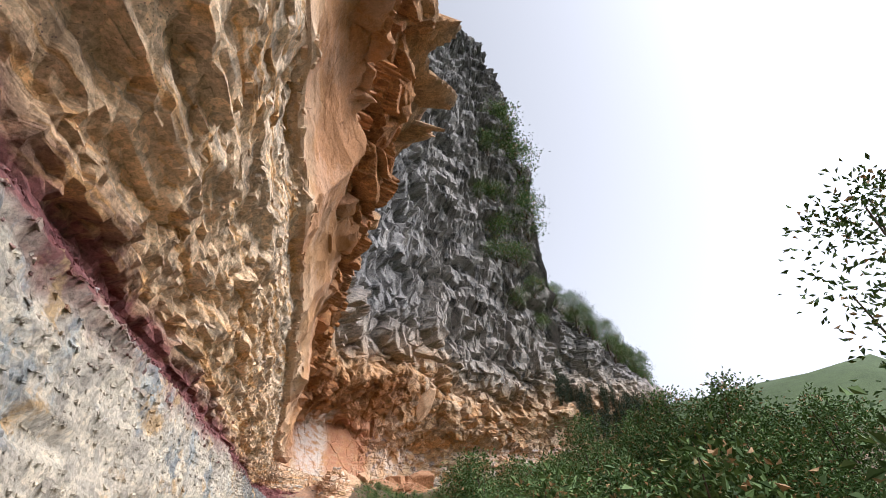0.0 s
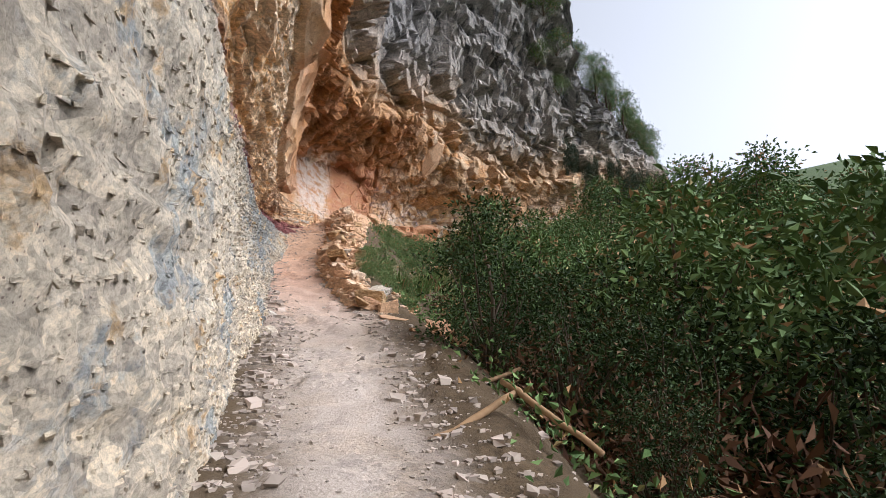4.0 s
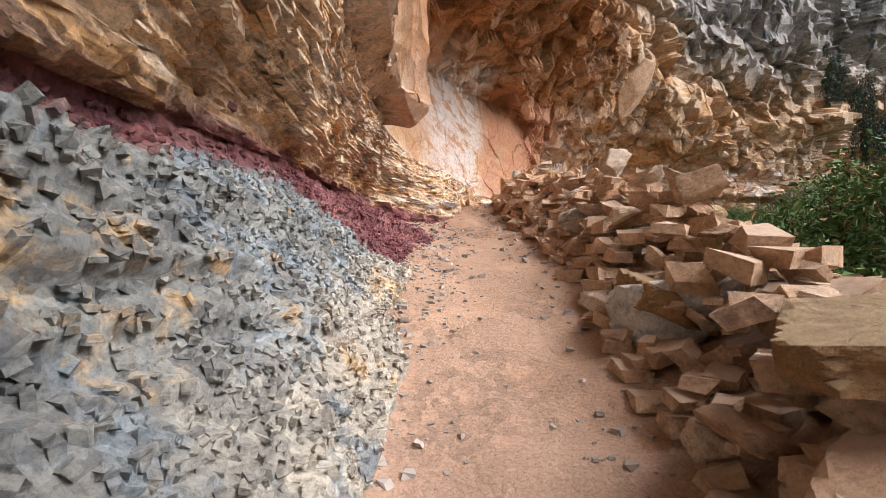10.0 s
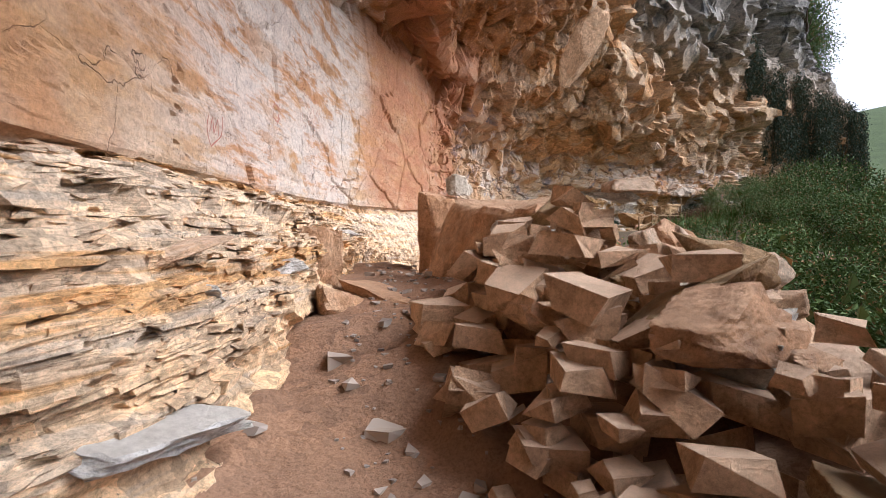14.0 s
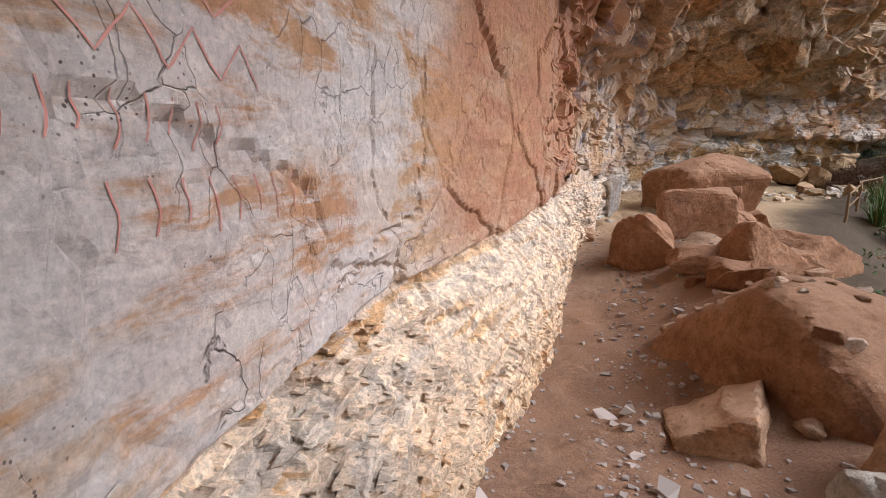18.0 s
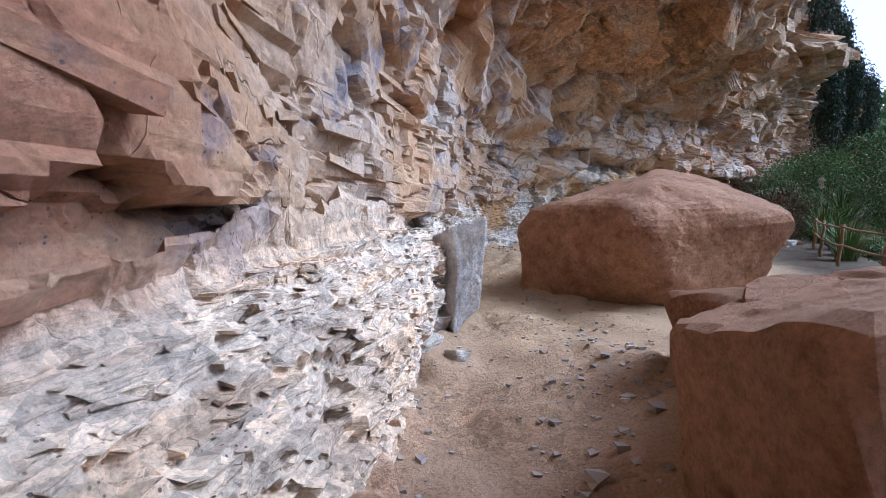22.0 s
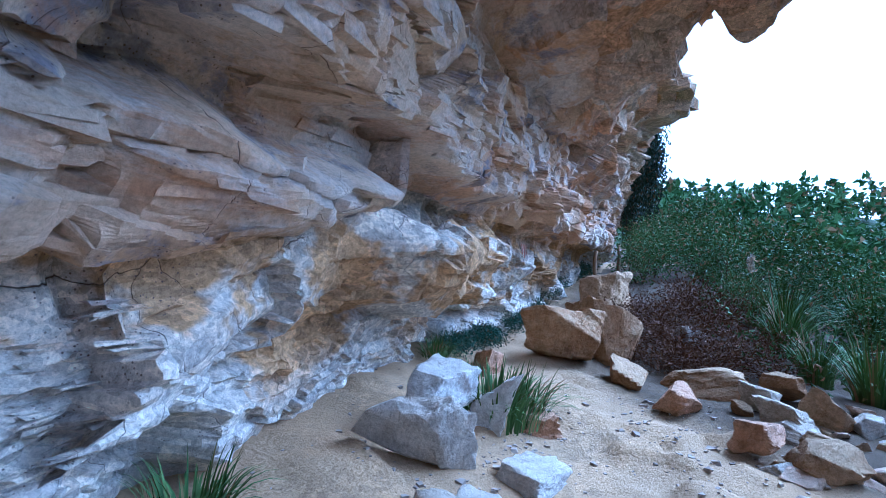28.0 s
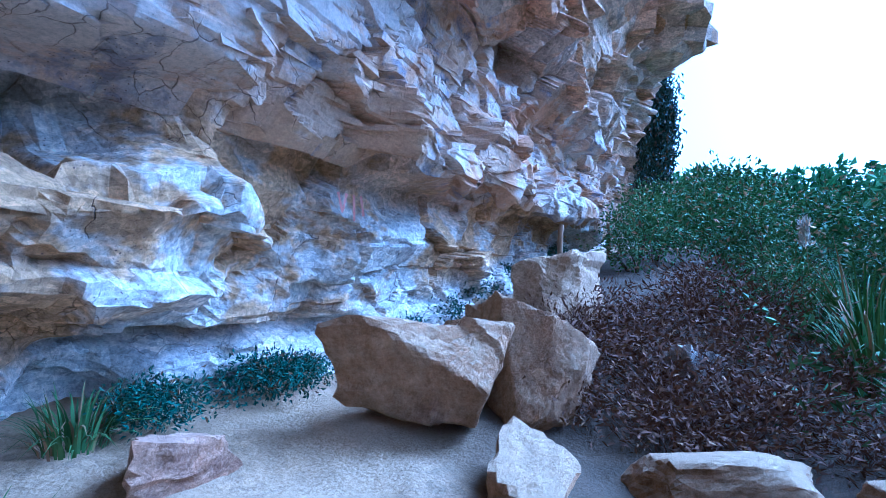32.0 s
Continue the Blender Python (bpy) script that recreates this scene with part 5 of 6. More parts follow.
def end_rubble():
    """Angular blocks strewn below the trail near its end."""
    rng = random.Random(9)
    kinds = [rock_mesh("stone", 540 + i, (1, rng.uniform(0.6, 0.95), rng.choice((0.35, 0.5, 0.65, 0.8))), (OCHRE_STONE, TAN_STONE, PALE_STONE, OCHRE_STONE)[i % 4], 4, 2) for i in range(8)]
    for i in range(46):
        k = rng.random()
        x, y = 1.6 + 6.4 * k + rng.uniform(-0.4, 0.4), 50.2 + 3.6 * k - rng.uniform(0.0, 1.4)
        size = rng.choice((0.2, 0.26, 0.32, 0.42, 0.55))
        ob = new("stone", kinds[i % 8])
        ob.matrix_basis = pose(x, y, gz(x, y) - 0.06, rng.uniform(-16, 16), rng.uniform(-18, 18), rng.uniform(0, 360)) @ Matrix.Diagonal((size, size, size, 1))
        tagged(ob, "pale tan angular block strewn beside the sandy trail", "stone", "blocks below the end of the trail")


end_rubble()


def rubble():
    """Small broken stones that fill the pile and lie along the foot of the cliff."""
    rng = np.random.RandomState(15)
    n, m = 1500, 900
    s = np.r_[rng.uniform(30.5, 46.3, n), rng.uniform(46, 66, m)]
    k = np.searchsorted(TRAIL_S, s).clip(0, len(TRAIL_P) - 1)
    q = rng.rand(n + m)
    wide = np.interp(s, (31, 36, 42, 46), (0.6, 1.2, 1.5, 1.7))
    d = np.where(np.arange(n + m) < n, 0.7 + wide * q, -0.55 - 0.5 * q)
    x, y = TRAIL_P[k, 0] + T_TAN[k, 1] * d, TRAIL_P[k, 1] - T_TAN[k, 0] * d
    high = np.where(np.arange(n + m) < n, 0.5 * np.sin(np.pi * np.minimum(1, q * 1.15)) * np.interp(s, (31, 35, 46, 49), (0.4, 1, 1.1, 0.7)) * rng.rand(n + m), 0)
    size = np.where(np.arange(n + m) < n, rng.uniform(0.04, 0.13, n + m), rng.gamma(3, 0.014, n + m))
    cube = np.array([(a, b, c) for a in (-1, 1) for b in (-1, 1) for c in (-0.5, 0.5)], float)
    quads = np.array([(0, 1, 3, 2), (4, 6, 7, 5), (0, 4, 5, 1), (2, 3, 7, 6), (1, 5, 7, 3), (0, 2, 6, 4)])
    v = cube[None] * rng.uniform(0.5, 1.2, (n + m, 8, 3)) * size[:, None, None]
    a, b = rng.uniform(0, 6.28, n + m), rng.normal(size=n + m) * 0.35
    x1, z1 = v[..., 0] * np.cos(b)[:, None] - v[..., 2] * np.sin(b)[:, None], v[..., 0] * np.sin(b)[:, None] + v[..., 2] * np.cos(b)[:, None]
    v = np.stack([x1 * np.cos(a)[:, None] - v[..., 1] * np.sin(a)[:, None], x1 * np.sin(a)[:, None] + v[..., 1] * np.cos(a)[:, None], z1], -1)
    v = v + np.stack([x, y, ground_z(x, y) + high + size * 0.2], 1)[:, None]
    me = mesh_from("rubble", v.reshape(-1, 3), (quads[None] + 8 * np.arange(n + m)[:, None, None]).reshape(-1, 4), [TAN_STONE], False)
    tagged(new("rubble", me), "small broken orange stones filling the stone pile", "rubble", kind="stuff")


rubble()


def gravel():
    """Chips and small stones strewn over the trail edges, too many to pick apart."""
    rng = np.random.RandomState(8)
    n = 15000
    s = np.concatenate([rng.uniform(8, 74, n), rng.uniform(12, 36, 6000), rng.uniform(38, 60, 1500)])
    n = len(s)
    k = np.searchsorted(TRAIL_S, s).clip(0, len(TRAIL_P) - 1)
    d = np.where(rng.rand(n) < 0.62, -1, 1) * rng.gamma(4.5, 0.19, n)
    x, y = TRAIL_P[k, 0] + T_TAN[k, 1] * d + rng.uniform(-0.15, 0.15, n), TRAIL_P[k, 1] - T_TAN[k, 0] * d + rng.uniform(-0.15, 0.15, n)
    size = rng.gamma(1.6, 0.0055, n) + 0.004
    size[-1500:] = rng.gamma(2.5, 0.009, 1500)
    size[-7500:-1500] = rng.gamma(2.2, 0.0095, 6000)
    d[-7500:-1500] = np.where(rng.rand(6000) < 0.6, -1, 1) * (0.5 + rng.gamma(2.0, 0.2, 6000))
    x[-7500:-1500] = (TRAIL_P[k, 0] + T_TAN[k, 1] * d)[-7500:-1500]
    y[-7500:-1500] = (TRAIL_P[k, 1] - T_TAN[k, 0] * d)[-7500:-1500]
    cube = np.array([(a, b, c) for a in (-1, 1) for b in (-1, 1) for c in (-0.4, 0.7)], float)
    quads = np.array([(0, 1, 3, 2), (4, 6, 7, 5), (0, 4, 5, 1), (2, 3, 7, 6), (1, 5, 7, 3), (0, 2, 6, 4)])
    v = cube[None] * rng.uniform(0.35, 1.25, (n, 8, 3)) * size[:, None, None]
    a = rng.uniform(0, 6.28, n)
    v = np.stack([v[..., 0] * np.cos(a)[:, None] - v[..., 1] * np.sin(a)[:, None], v[..., 0] * np.sin(a)[:, None] + v[..., 1] * np.cos(a)[:, None], v[..., 2]], -1)
    v = v + np.stack([x, y, ground_z(x, y)], 1)[:, None]
    me = mesh_from("gravel", v.reshape(-1, 3), (quads[None] + 8 * np.arange(n)[:, None, None]).reshape(-1, 4), [GREY_CHIPS], False)
    tagged(new("gravel", me), "loose grey and tan stone chips along the trail", "gravel", kind="stuff")


gravel()


# ---- plants ----
def tube(points, radii, sides=6):
    points, radii = np.asarray(points, float), np.asarray(radii, float)
    t = np.gradient(points, axis=0)
    t /= np.linalg.norm(t, axis=1)[:, None] + 1e-9
    side = np.cross(t, (0.31, 0.87, 0.12))
    side /= np.linalg.norm(side, axis=1)[:, None] + 1e-9
    up = np.cross(side, t)
    a = np.linspace(0, 2 * np.pi, sides, endpoint=False)
    ring = side[:, None] * np.cos(a)[None, :, None] + up[:, None] * np.sin(a)[None, :, None]
    v = (points[:, None] + ring * radii[:, None, None]).reshape(-1, 3)
    f = [(i * sides + j, i * sides + (j + 1) % sides, (i + 1) * sides + (j + 1) % sides, (i + 1) * sides + j) for i in range(len(points) - 1) for j in range(sides)]
    return v, np.array(f)


def merged(pieces):
    vs, fs, at = [], [], 0
    for v, f in pieces:
        vs.append(v)
        fs.append(f + at)
        at += len(v)
    return np.concatenate(vs), np.concatenate(fs)


def leaf_arrays(p, a, size, rng, wide=0.42, fold=0.25):
    """Folded two-triangle leaves at places p that grow in the ways a."""
    n = len(p)
    a = a / (np.linalg.norm(a, axis=1)[:, None] + 1e-9)
    b = np.cross(a, rng.normal(size=(n, 3)))
    b /= np.linalg.norm(b, axis=1)[:, None] + 1e-9
    c = np.cross(a, b)
    L = np.asarray(size).reshape(-1, 1) * np.ones((n, 1))
    mid = p + a * L * 0.5 + c * L * fold
    v = np.stack([p, mid + b * L * wide * 0.5, p + a * L, mid - b * L * wide * 0.5], 1).reshape(-1, 3)
    i = 4 * np.arange(n)[:, None]
    return v, np.concatenate([i + (0, 1, 2), i + (0, 2, 3)])


def crown_points(rng, height, width, clumps, per, spread_in, base_z=0.25):
    """Clump centres of an uneven crown, and leaf places round them."""
    a, r = rng.uniform(0, 2 * np.pi, clumps), np.sqrt(rng.uniform(0.02, 1, clumps))
    zz = rng.beta(1.7, 1.3, clumps)
    out = np.sin(np.pi * (0.12 + 0.8 * zz)) * rng.uniform(0.65, 1.15, clumps)
    c = np.stack([np.cos(a) * r * out * width, np.sin(a) * r * out * width, height * (base_z + (1 - base_z) * zz)], 1)
    p = np.repeat(c, per, 0) + rng.normal(size=(clumps * per, 3)) * spread_in * (1, 1, 0.75)
    return c, p


def plant(name, seed, height, width, clumps, per, leaf, leaf_mat, label, category, at, bark=None, trunk=0.05, spread_in=0.16, base_z=0.2, wide=0.42, droop=0.2, stems=7):
    """A woody plant: stem and limbs, and a crown of many single leaves in clumps."""
    rng = np.random.RandomState(seed)
    ob = base(name, at, label, category)
    c, p = crown_points(rng, height, width, clumps, per, spread_in, base_z)
    way = (p - np.repeat(c, per, 0)) / spread_in + rng.normal(size=p.shape) * 0.7 + (0, 0, 0.3 - droop)
    v, f = leaf_arrays(p, way, leaf * rng.uniform(0.6, 1.25, len(p)), rng, wide)
    part("crown", mesh_from("crown", v, f, [leaf_mat], False), ob)
    limbs = []
    for tip in c[rng.permutation(clumps)[:stems]]:
        k = np.linspace(0, 1, 6)[:, None]
        bend = np.concatenate([rng.normal(size=(1, 2)) * 0.12 * width, [[0]]], 1)
        q = (0, 0, -0.15) * (1 - k) + tip * k * (k * 0.4 + 0.6) + bend * np.sin(np.pi * k)
        q[:, 2] = -0.15 + (tip[2] + 0.15) * k[:, 0] ** 0.8
        limbs.append(tube(q, trunk * (1 - 0.85 * k[:, 0]) * rng.uniform(0.5, 1), 5))
    v, f = merged(limbs)
    part("stem" if height < 3.2 else "trunk", mesh_from("stems", v, f, [bark or BARK], True), ob)
    return ob


def blades(name, seed, count, length, mat, label, category, at, spread_out=0.25, width=0.012, arch=0.6, plume=0):
    """A tuft of arching blades; plume: how many end in a pale feather."""
    rng = np.random.RandomState(seed)
    ob = base(name, at, label, category)
    k = np.linspace(0, 1, 6)
    vs, fs = [], []
    a, lean = rng.uniform(0, 2 * np.pi, count), rng.uniform(0.15, 1.0, count) * arch
    L, r0 = length * rng.uniform(0.55, 1.1, count), spread_out * np.sqrt(rng.rand(count)) * 0.6
    out = r0[:, None] + L[:, None] * lean[:, None] * k[None] ** 1.6
    z = L[:, None] * (k[None] - 0.75 * lean[:, None] * k[None] ** 2.6)
    x, y = np.cos(a)[:, None] * out, np.sin(a)[:, None] * out
    w = width * (1 - k**2 * 0.95)[None] * rng.uniform(0.7, 1.3, count)[:, None]
    sx, sy = -np.sin(a)[:, None] * w, np.cos(a)[:, None] * w
    v = np.stack([np.stack([x - sx, y - sy, z], -1), np.stack([x + sx, y + sy, z + w * 0.3], -1)], 2).reshape(-1, 3)
    i = (np.arange(count)[:, None] * 12 + 2 * np.arange(5)[None]).ravel()
    f = np.stack([i, i + 1, i + 3, i + 2], 1)
    part("tuft", mesh_from("tuft", v, f, [mat], True), ob)
    for j in range(plume):
        b = rng.uniform(0, 6.28)
        top = np.array([math.cos(b) * 0.2, math.sin(b) * 0.2, length * rng.uniform(1.15, 1.5)])
        v, f = tube(np.linspace((0, 0, 0), top, 5), np.linspace(0.008, 0.004, 5), 4)
        part("stalk", mesh_from("stalk", v, f, [STRAW], True), ob)
        p = top - np.array([0, 0, 0.3]) * rng.rand(160, 1) + rng.normal(size=(160, 3)) * 0.018
        v, f = leaf_arrays(p, rng.normal(size=(160, 3)) * 0.5 + (0, 0, 1), 0.09, rng, 0.16)
        part("plume", mesh_from("plume", v, f, [PLUME], False), ob, label="feathery white seed head")
    return ob


def put(x, y, turn=0.0, scale=1.0, sink=0.05):
    return pose(x, y, gz(x, y) - sink, 0, 0, turn) @ Matrix.Diagonal((scale, scale, scale, 1))


# shrubs pressing on the trail near its start
NEAR = "dense broad-leaved green shrub crowding the trail edge"
shrubs = [plant("shrub", 60 + i, 3.0, 1.25, 72, 42, 0.1, LEAF, NEAR, "shrub", put(x, y, 40 * i, k), spread_in=0.15, stems=22, droop=0.45, base_z=0.06) for i, (x, y, k) in enumerate(((-0.8, 13.7, 0.95), (0.5, 14.9, 0.9), (0.95, 11.9, 0.85)))]
for i, (x, y, k) in enumerate(((-0.4, 15.3, 0.8), (0.1, 12.4, 0.9), (0.4, 10.6, 0.6), (2.2, 13.4, 1.35), (2.6, 9.6, 1.2), (0.5, 16.8, 0.9), (2.4, 16.4, 1.5), (4.0, 11.6, 1.6), (1.2, 8.3, 0.9), (4.2, 14.8, 1.7), (3.0, 6.6, 1.2), (4.6, 8.4, 1.5), (1.0, 18.8, 1.0), (3.2, 19.2, 1.5), (-0.7, 13.6, 0.4), (-1.0, 16.2, 0.35), (5.5, 17.5, 1.8))):
    copy_thing(shrubs[i % 3], put(x, y, 67 * i, k))

# trees and bushes down the slope
SLOPE = "dark green leafy tree on the slope below the trail"
trees = [plant("tree", 80 + i, h, w, 120, 22, 0.24, LEAF_FAR, SLOPE, "tree", put(x, y, 0, 1), trunk=0.11, spread_in=0.34, base_z=0.15, wide=0.5) for i, (x, y, h, w) in enumerate(((7.5, 22, 5.5, 2.2), (9.5, 28, 6.5, 2.6), (8.5, 34, 5.0, 2.6), (12, 40, 7.0, 2.4)))]
bushes = [plant("bush", 90 + i, 1.7, 1.15, 70, 22, 0.12, LEAF_FAR, "low tangled green bush on the slope", "bush", put(x, y, 0, 1), spread_in=0.2, base_z=0.05, wide=0.5) for i, (x, y) in enumerate(((2.5, 24.5), (4.0, 31.0), (6.5, 44.0)))]
rng = random.Random(21)
made = 0
while made < 230:
    s, d = rng.uniform(8, 96), rng.gammavariate(2.0, 7.0)
    k = min(int(np.searchsorted(TRAIL_S, s)), len(TRAIL_P) - 1)
    edge = np.interp(s, SHOULDER_S, SHOULDER_W) + (1.3 if s < 60 else 2.2)
    if d > 60:
        continue
    x, y = TRAIL_P[k, 0] + T_TAN[k, 1] * (edge + d), TRAIL_P[k, 1] - T_TAN[k, 0] * (edge + d)
    free = float(trail_frame(x, y)[1][0])
    if free < edge or y < 5 and x < 6:
        continue
    made += 1
    tall = (d > 3.5 and s < 58) or d > 12
    kind = rng.choice(trees) if tall and rng.random() < 0.75 else rng.choice(bushes)
    high = 6.5 if kind in trees else 2.0
    room = TRAIL_P[k, 2] + np.interp(s, (0, 25, 36, 60, 75), (3.2, 2.4, 0.5, 0.3, 0.6)) + np.interp(d, (0, 5, 14, 30, 60), (0, 0.3, 3.0, 4.5, 7)) - gz(x, y)
    copy_thing(kind, put(x, y, rng.uniform(0, 360), max(0.35, min(rng.uniform(0.8, 1.5), room / high))))

for i, (x, y, k) in enumerate(((12.6, 57.7, 0.75), (13.9, 58.2, 0.85), (15.0, 57.2, 1.0), (14.0, 56.2, 0.8), (16.2, 59.2, 1.0), (17.6, 58.0, 1.2), (15.6, 55.0, 1.1), (18.2, 56.2, 1.3), (13.6, 54.4, 0.8), (20.2, 59.6, 1.4), (19.4, 61.0, 1.1), (22.5, 58.2, 1.6), (21.5, 55.0, 1.5), (11.4, 55.0, 0.5), (24, 61.5, 1.7), (17, 53.2, 1.2), (26, 58, 1.8))):
    copy_thing(bushes[i % 3], put(x, y, 67 * i, k))
for i in range(110):
    s = rng.uniform(31.5, 57)
    k = int(np.searchsorted(TRAIL_S, s))
    d = np.interp(s, (31, 33, 36, 42, 49, 57), (1.3, 1.6, 2.4, 3.0, 3.7, 4.4)) + rng.uniform(0.0, 1.4)
    x, y = TRAIL_P[k, 0] + T_TAN[k, 1] * d, TRAIL_P[k, 1] - T_TAN[k, 0] * d
    copy_thing(bushes[i % 3], put(x, y, 50 * i, rng.uniform(0.14, 0.3)))
lone = plant("tree", 111, 9.9 - gz(12.3, 12.4), 2.9, 80, 24, 0.24, LEAF_FAR, "tall slender tree with an open airy crown", "tree", put(12.9, 11.7), trunk=0.17, spread_in=0.45, base_z=0.62, wide=0.45, stems=13)


# blades, ferns and dead brush
REED = "tall arching green reeds at the trail edge"
reeds = [blades("reed_clump", 120 + i, 170, 1.15, GRASS, REED, "reeds", put(x, y), 0.35, 0.011, 0.75) for i, (x, y) in enumerate(((9.6, 53.2), (-2.2, 21.0)))]
for i, (x, y, k) in enumerate(((10.6, 53.9, 1.2), (8.9, 52.4, 1.1), (11.8, 54.3, 1.3), (9.8, 51.8, 1.1), (7.8, 51.3, 0.9), (12.8, 53.2, 1.4), (5.8, 49.6, 0.9), (6.8, 50.4, 1.0), (13.4, 55.6, 1.2), (-1.6, 22.6, 1.0), (-1.3, 24.2, 1.1), (-0.9, 26.0, 1.0), (-0.6, 28.0, 1.1), (-0.2, 30.0, 1.2), (1.0, 27.0, 1.2), (0.6, 33.6, 1.1), (4.9, 48.0, 0.9), (3.6, 46.6, 0.9))):
    copy_thing(reeds[i % 2], put(x, y, 50 * i, k))
blades("pampas_grass", 131, 120, 1.1, GRASS, "pampas grass clump with a white feathery plume", "grass", put(11.6, 54.7), 0.3, 0.01, 0.7, 1)
blades("pampas_grass", 132, 90, 1.0, STRAW, "dry straw-coloured grass clump with feathery plumes", "grass", put(-0.2, 27.2), 0.3, 0.008, 0.6, 2)
blades("grass_tuft", 133, 420, 0.42, GRASS, "bright green soft grass tuft beside pale rocks", "grass", put(4.05, 54.35, 0, 1.5), 0.55, 0.007, 0.8)
blades("grass_tuft", 134, 130, 0.4, GRASS, "dark grass tuft growing under the ledge", "grass", put(-3.95, 46.3), 0.22, 0.008, 0.9)
blades("grass_tuft", 135, 110, 0.35, GRASS, "dark grass tuft growing under the ledge", "grass", put(-4.35, 44.9), 0.2, 0.007, 0.9)
blades("grass_tuft", 136, 40, 0.28, GRASS, "small spiky green plant at the trail edge", "grass", put(-6.35, 23.4), 0.06, 0.009, 0.8)
blades("grass_tuft", 137, 160, 0.45, GRASS, "dark grass tuft in the shade of the undercut", "grass", put(1.2, 53.6), 0.3, 0.008, 0.9)
blades("grass_tuft", 138, 160, 0.45, GRASS, "dark grass tuft in the shade of the undercut", "grass", put(4.6, 56.0), 0.3, 0.008, 0.9)
FERN = "low blue-green feathery herb at the foot of the wall"
fern = plant("herb", 141, 0.34, 0.42, 60, 30, 0.045, LEAF_BLUE, FERN, "herb", put(5.75, 56.35), trunk=0.006, spread_in=0.06, base_z=0.1)
for i, (x, y, k) in enumerate(((6.1, 56.6, 0.8), (7.0, 57.05, 1.1), (7.5, 57.3, 0.9), (8.3, 57.75, 1.1), (9.2, 58.2, 1.2), (10.2, 58.7, 1.1), (11.4, 59.2, 1.3), (5.0, 56.1, 0.9), (12.5, 59.6, 1.3))):
    copy_thing(fern, put(x, y, 40 * i, k))
BRUSH = "dead reddish-brown brush tangled between boulders"
brush = plant("dead_brush", 151, 0.32, 0.55, 60, 22, 0.09, DRY, BRUSH, "dead brush", put(8.4, 55.6), bark=DRY, trunk=0.012, spread_in=0.17, base_z=0.05, wide=0.05, stems=30)
for i, (x, y, k) in enumerate(((9.2, 55.9, 1.0), (9.0, 55.2, 0.9), (9.8, 55.5, 1.0), (10.6, 55.6, 0.9), (8.9, 56.4, 0.8), (11.2, 55.2, 1.0), (8.2, 54.6, 0.9), (8.5, 54.2, 0.9), (8.0, 55.3, 0.8), (8.8, 54.6, 1.0), (8.6, 54.9, 0.7), (9.6, 54.7, 0.9), (10.4, 54.9, 1.0), (9.2, 54.2, 0.8), (10.0, 54.1, 0.9), (8.4, 55.9, 0.8), (9.7, 56.3, 0.9), (11.4, 56.0, 1.0), (8.9, 53.6, 0.7), (1.2, 32.5, 1.2), (-0.4, 31.0, 1.0), (5.2, 47.4, 1.0), (4.6, 46.4, 1.1), (1.6, 10.4, 3.2), (2.6, 12.2, 4.2), (0.6, 13.4, 3.0), (3.4, 10.2, 4.0), (1.8, 15.0, 4.0), (3.6, 13.6, 5.0), (0.2, 11.7, 2.2), (2.2, 8.8, 2.8), (4.6, 12.4, 5.5), (5.0, 10.0, 5.0), (-0.6, 14.0, 1.8), (0.8, 17.6, 3.0), (-1.0, 20.2, 1.3), (-0.8, 23.2, 1.4), (0.2, 25.4, 1.6))):
    copy_thing(brush, put(x, y, 77 * i, k))


# curtains of hanging plants on the far shoulder of the cliff
def curtain(seed, s, z, width, drop, strands):
    rng = np.random.RandomState(seed)
    at, out = on_cliff(s, z, 4)
    ob = base("hanging_vines", Matrix.Translation(at + out * 0.25), "dark hanging curtain of trailing plants on the cliff", "vines", "hanging plants on the cliff")
    i = int(np.argmin(np.abs(CLIFF_S - s)))
    run = Vector(CLIFF_Q[min(i + 8, len(CLIFF_S) - 1), 200] - CLIFF_Q[max(i - 8, 0), 200])
    run.z = 0
    run.normalize()
    pts, ways = [], []
    for _ in range(strands):
        a, L = rng.uniform(-0.5, 0.5) * width, drop * rng.uniform(0.35, 1.0)
        n = int(L * 30)
        k = rng.rand(n)
        line = np.outer(np.full(n, a), run) + np.outer(rng.uniform(0, 0.5) + 0.3 * np.sin(3 * k), out) - np.outer(k * L, (0, 0, 1)) + rng.normal(size=(n, 3)) * (0.16 - 0.11 * k)[:, None]
        pts.append(line + (0, 0, rng.uniform(0, 1.5)))
        ways.append(rng.normal(size=(n, 3)) * 0.6 + (0, 0, -1))
    v, f = leaf_arrays(np.concatenate(pts), np.concatenate(ways), 0.2, rng, 0.35)
    part("foliage", mesh_from("foliage", v, f, [LEAF_VINE], False), ob)
    v, f = merged([tube([(run * a)[:] for _ in range(1)] + [tuple(run * a - Vector((0, 0, drop * 0.5)))], [0.03, 0.01], 4) for a in np.linspace(-0.4, 0.4, 6) * width])
    part("stem", mesh_from("stem", v, f, [BARK], False), ob)
    return ob


hang = random.Random(77)
for i in range(22):
    s = 87.6 + 1.15 * i
    curtain(200 + i, s, hang.uniform(12.5, 17.5) - 0.12 * i, hang.uniform(2.0, 3.6), hang.uniform(3.5, 7.5), 22)

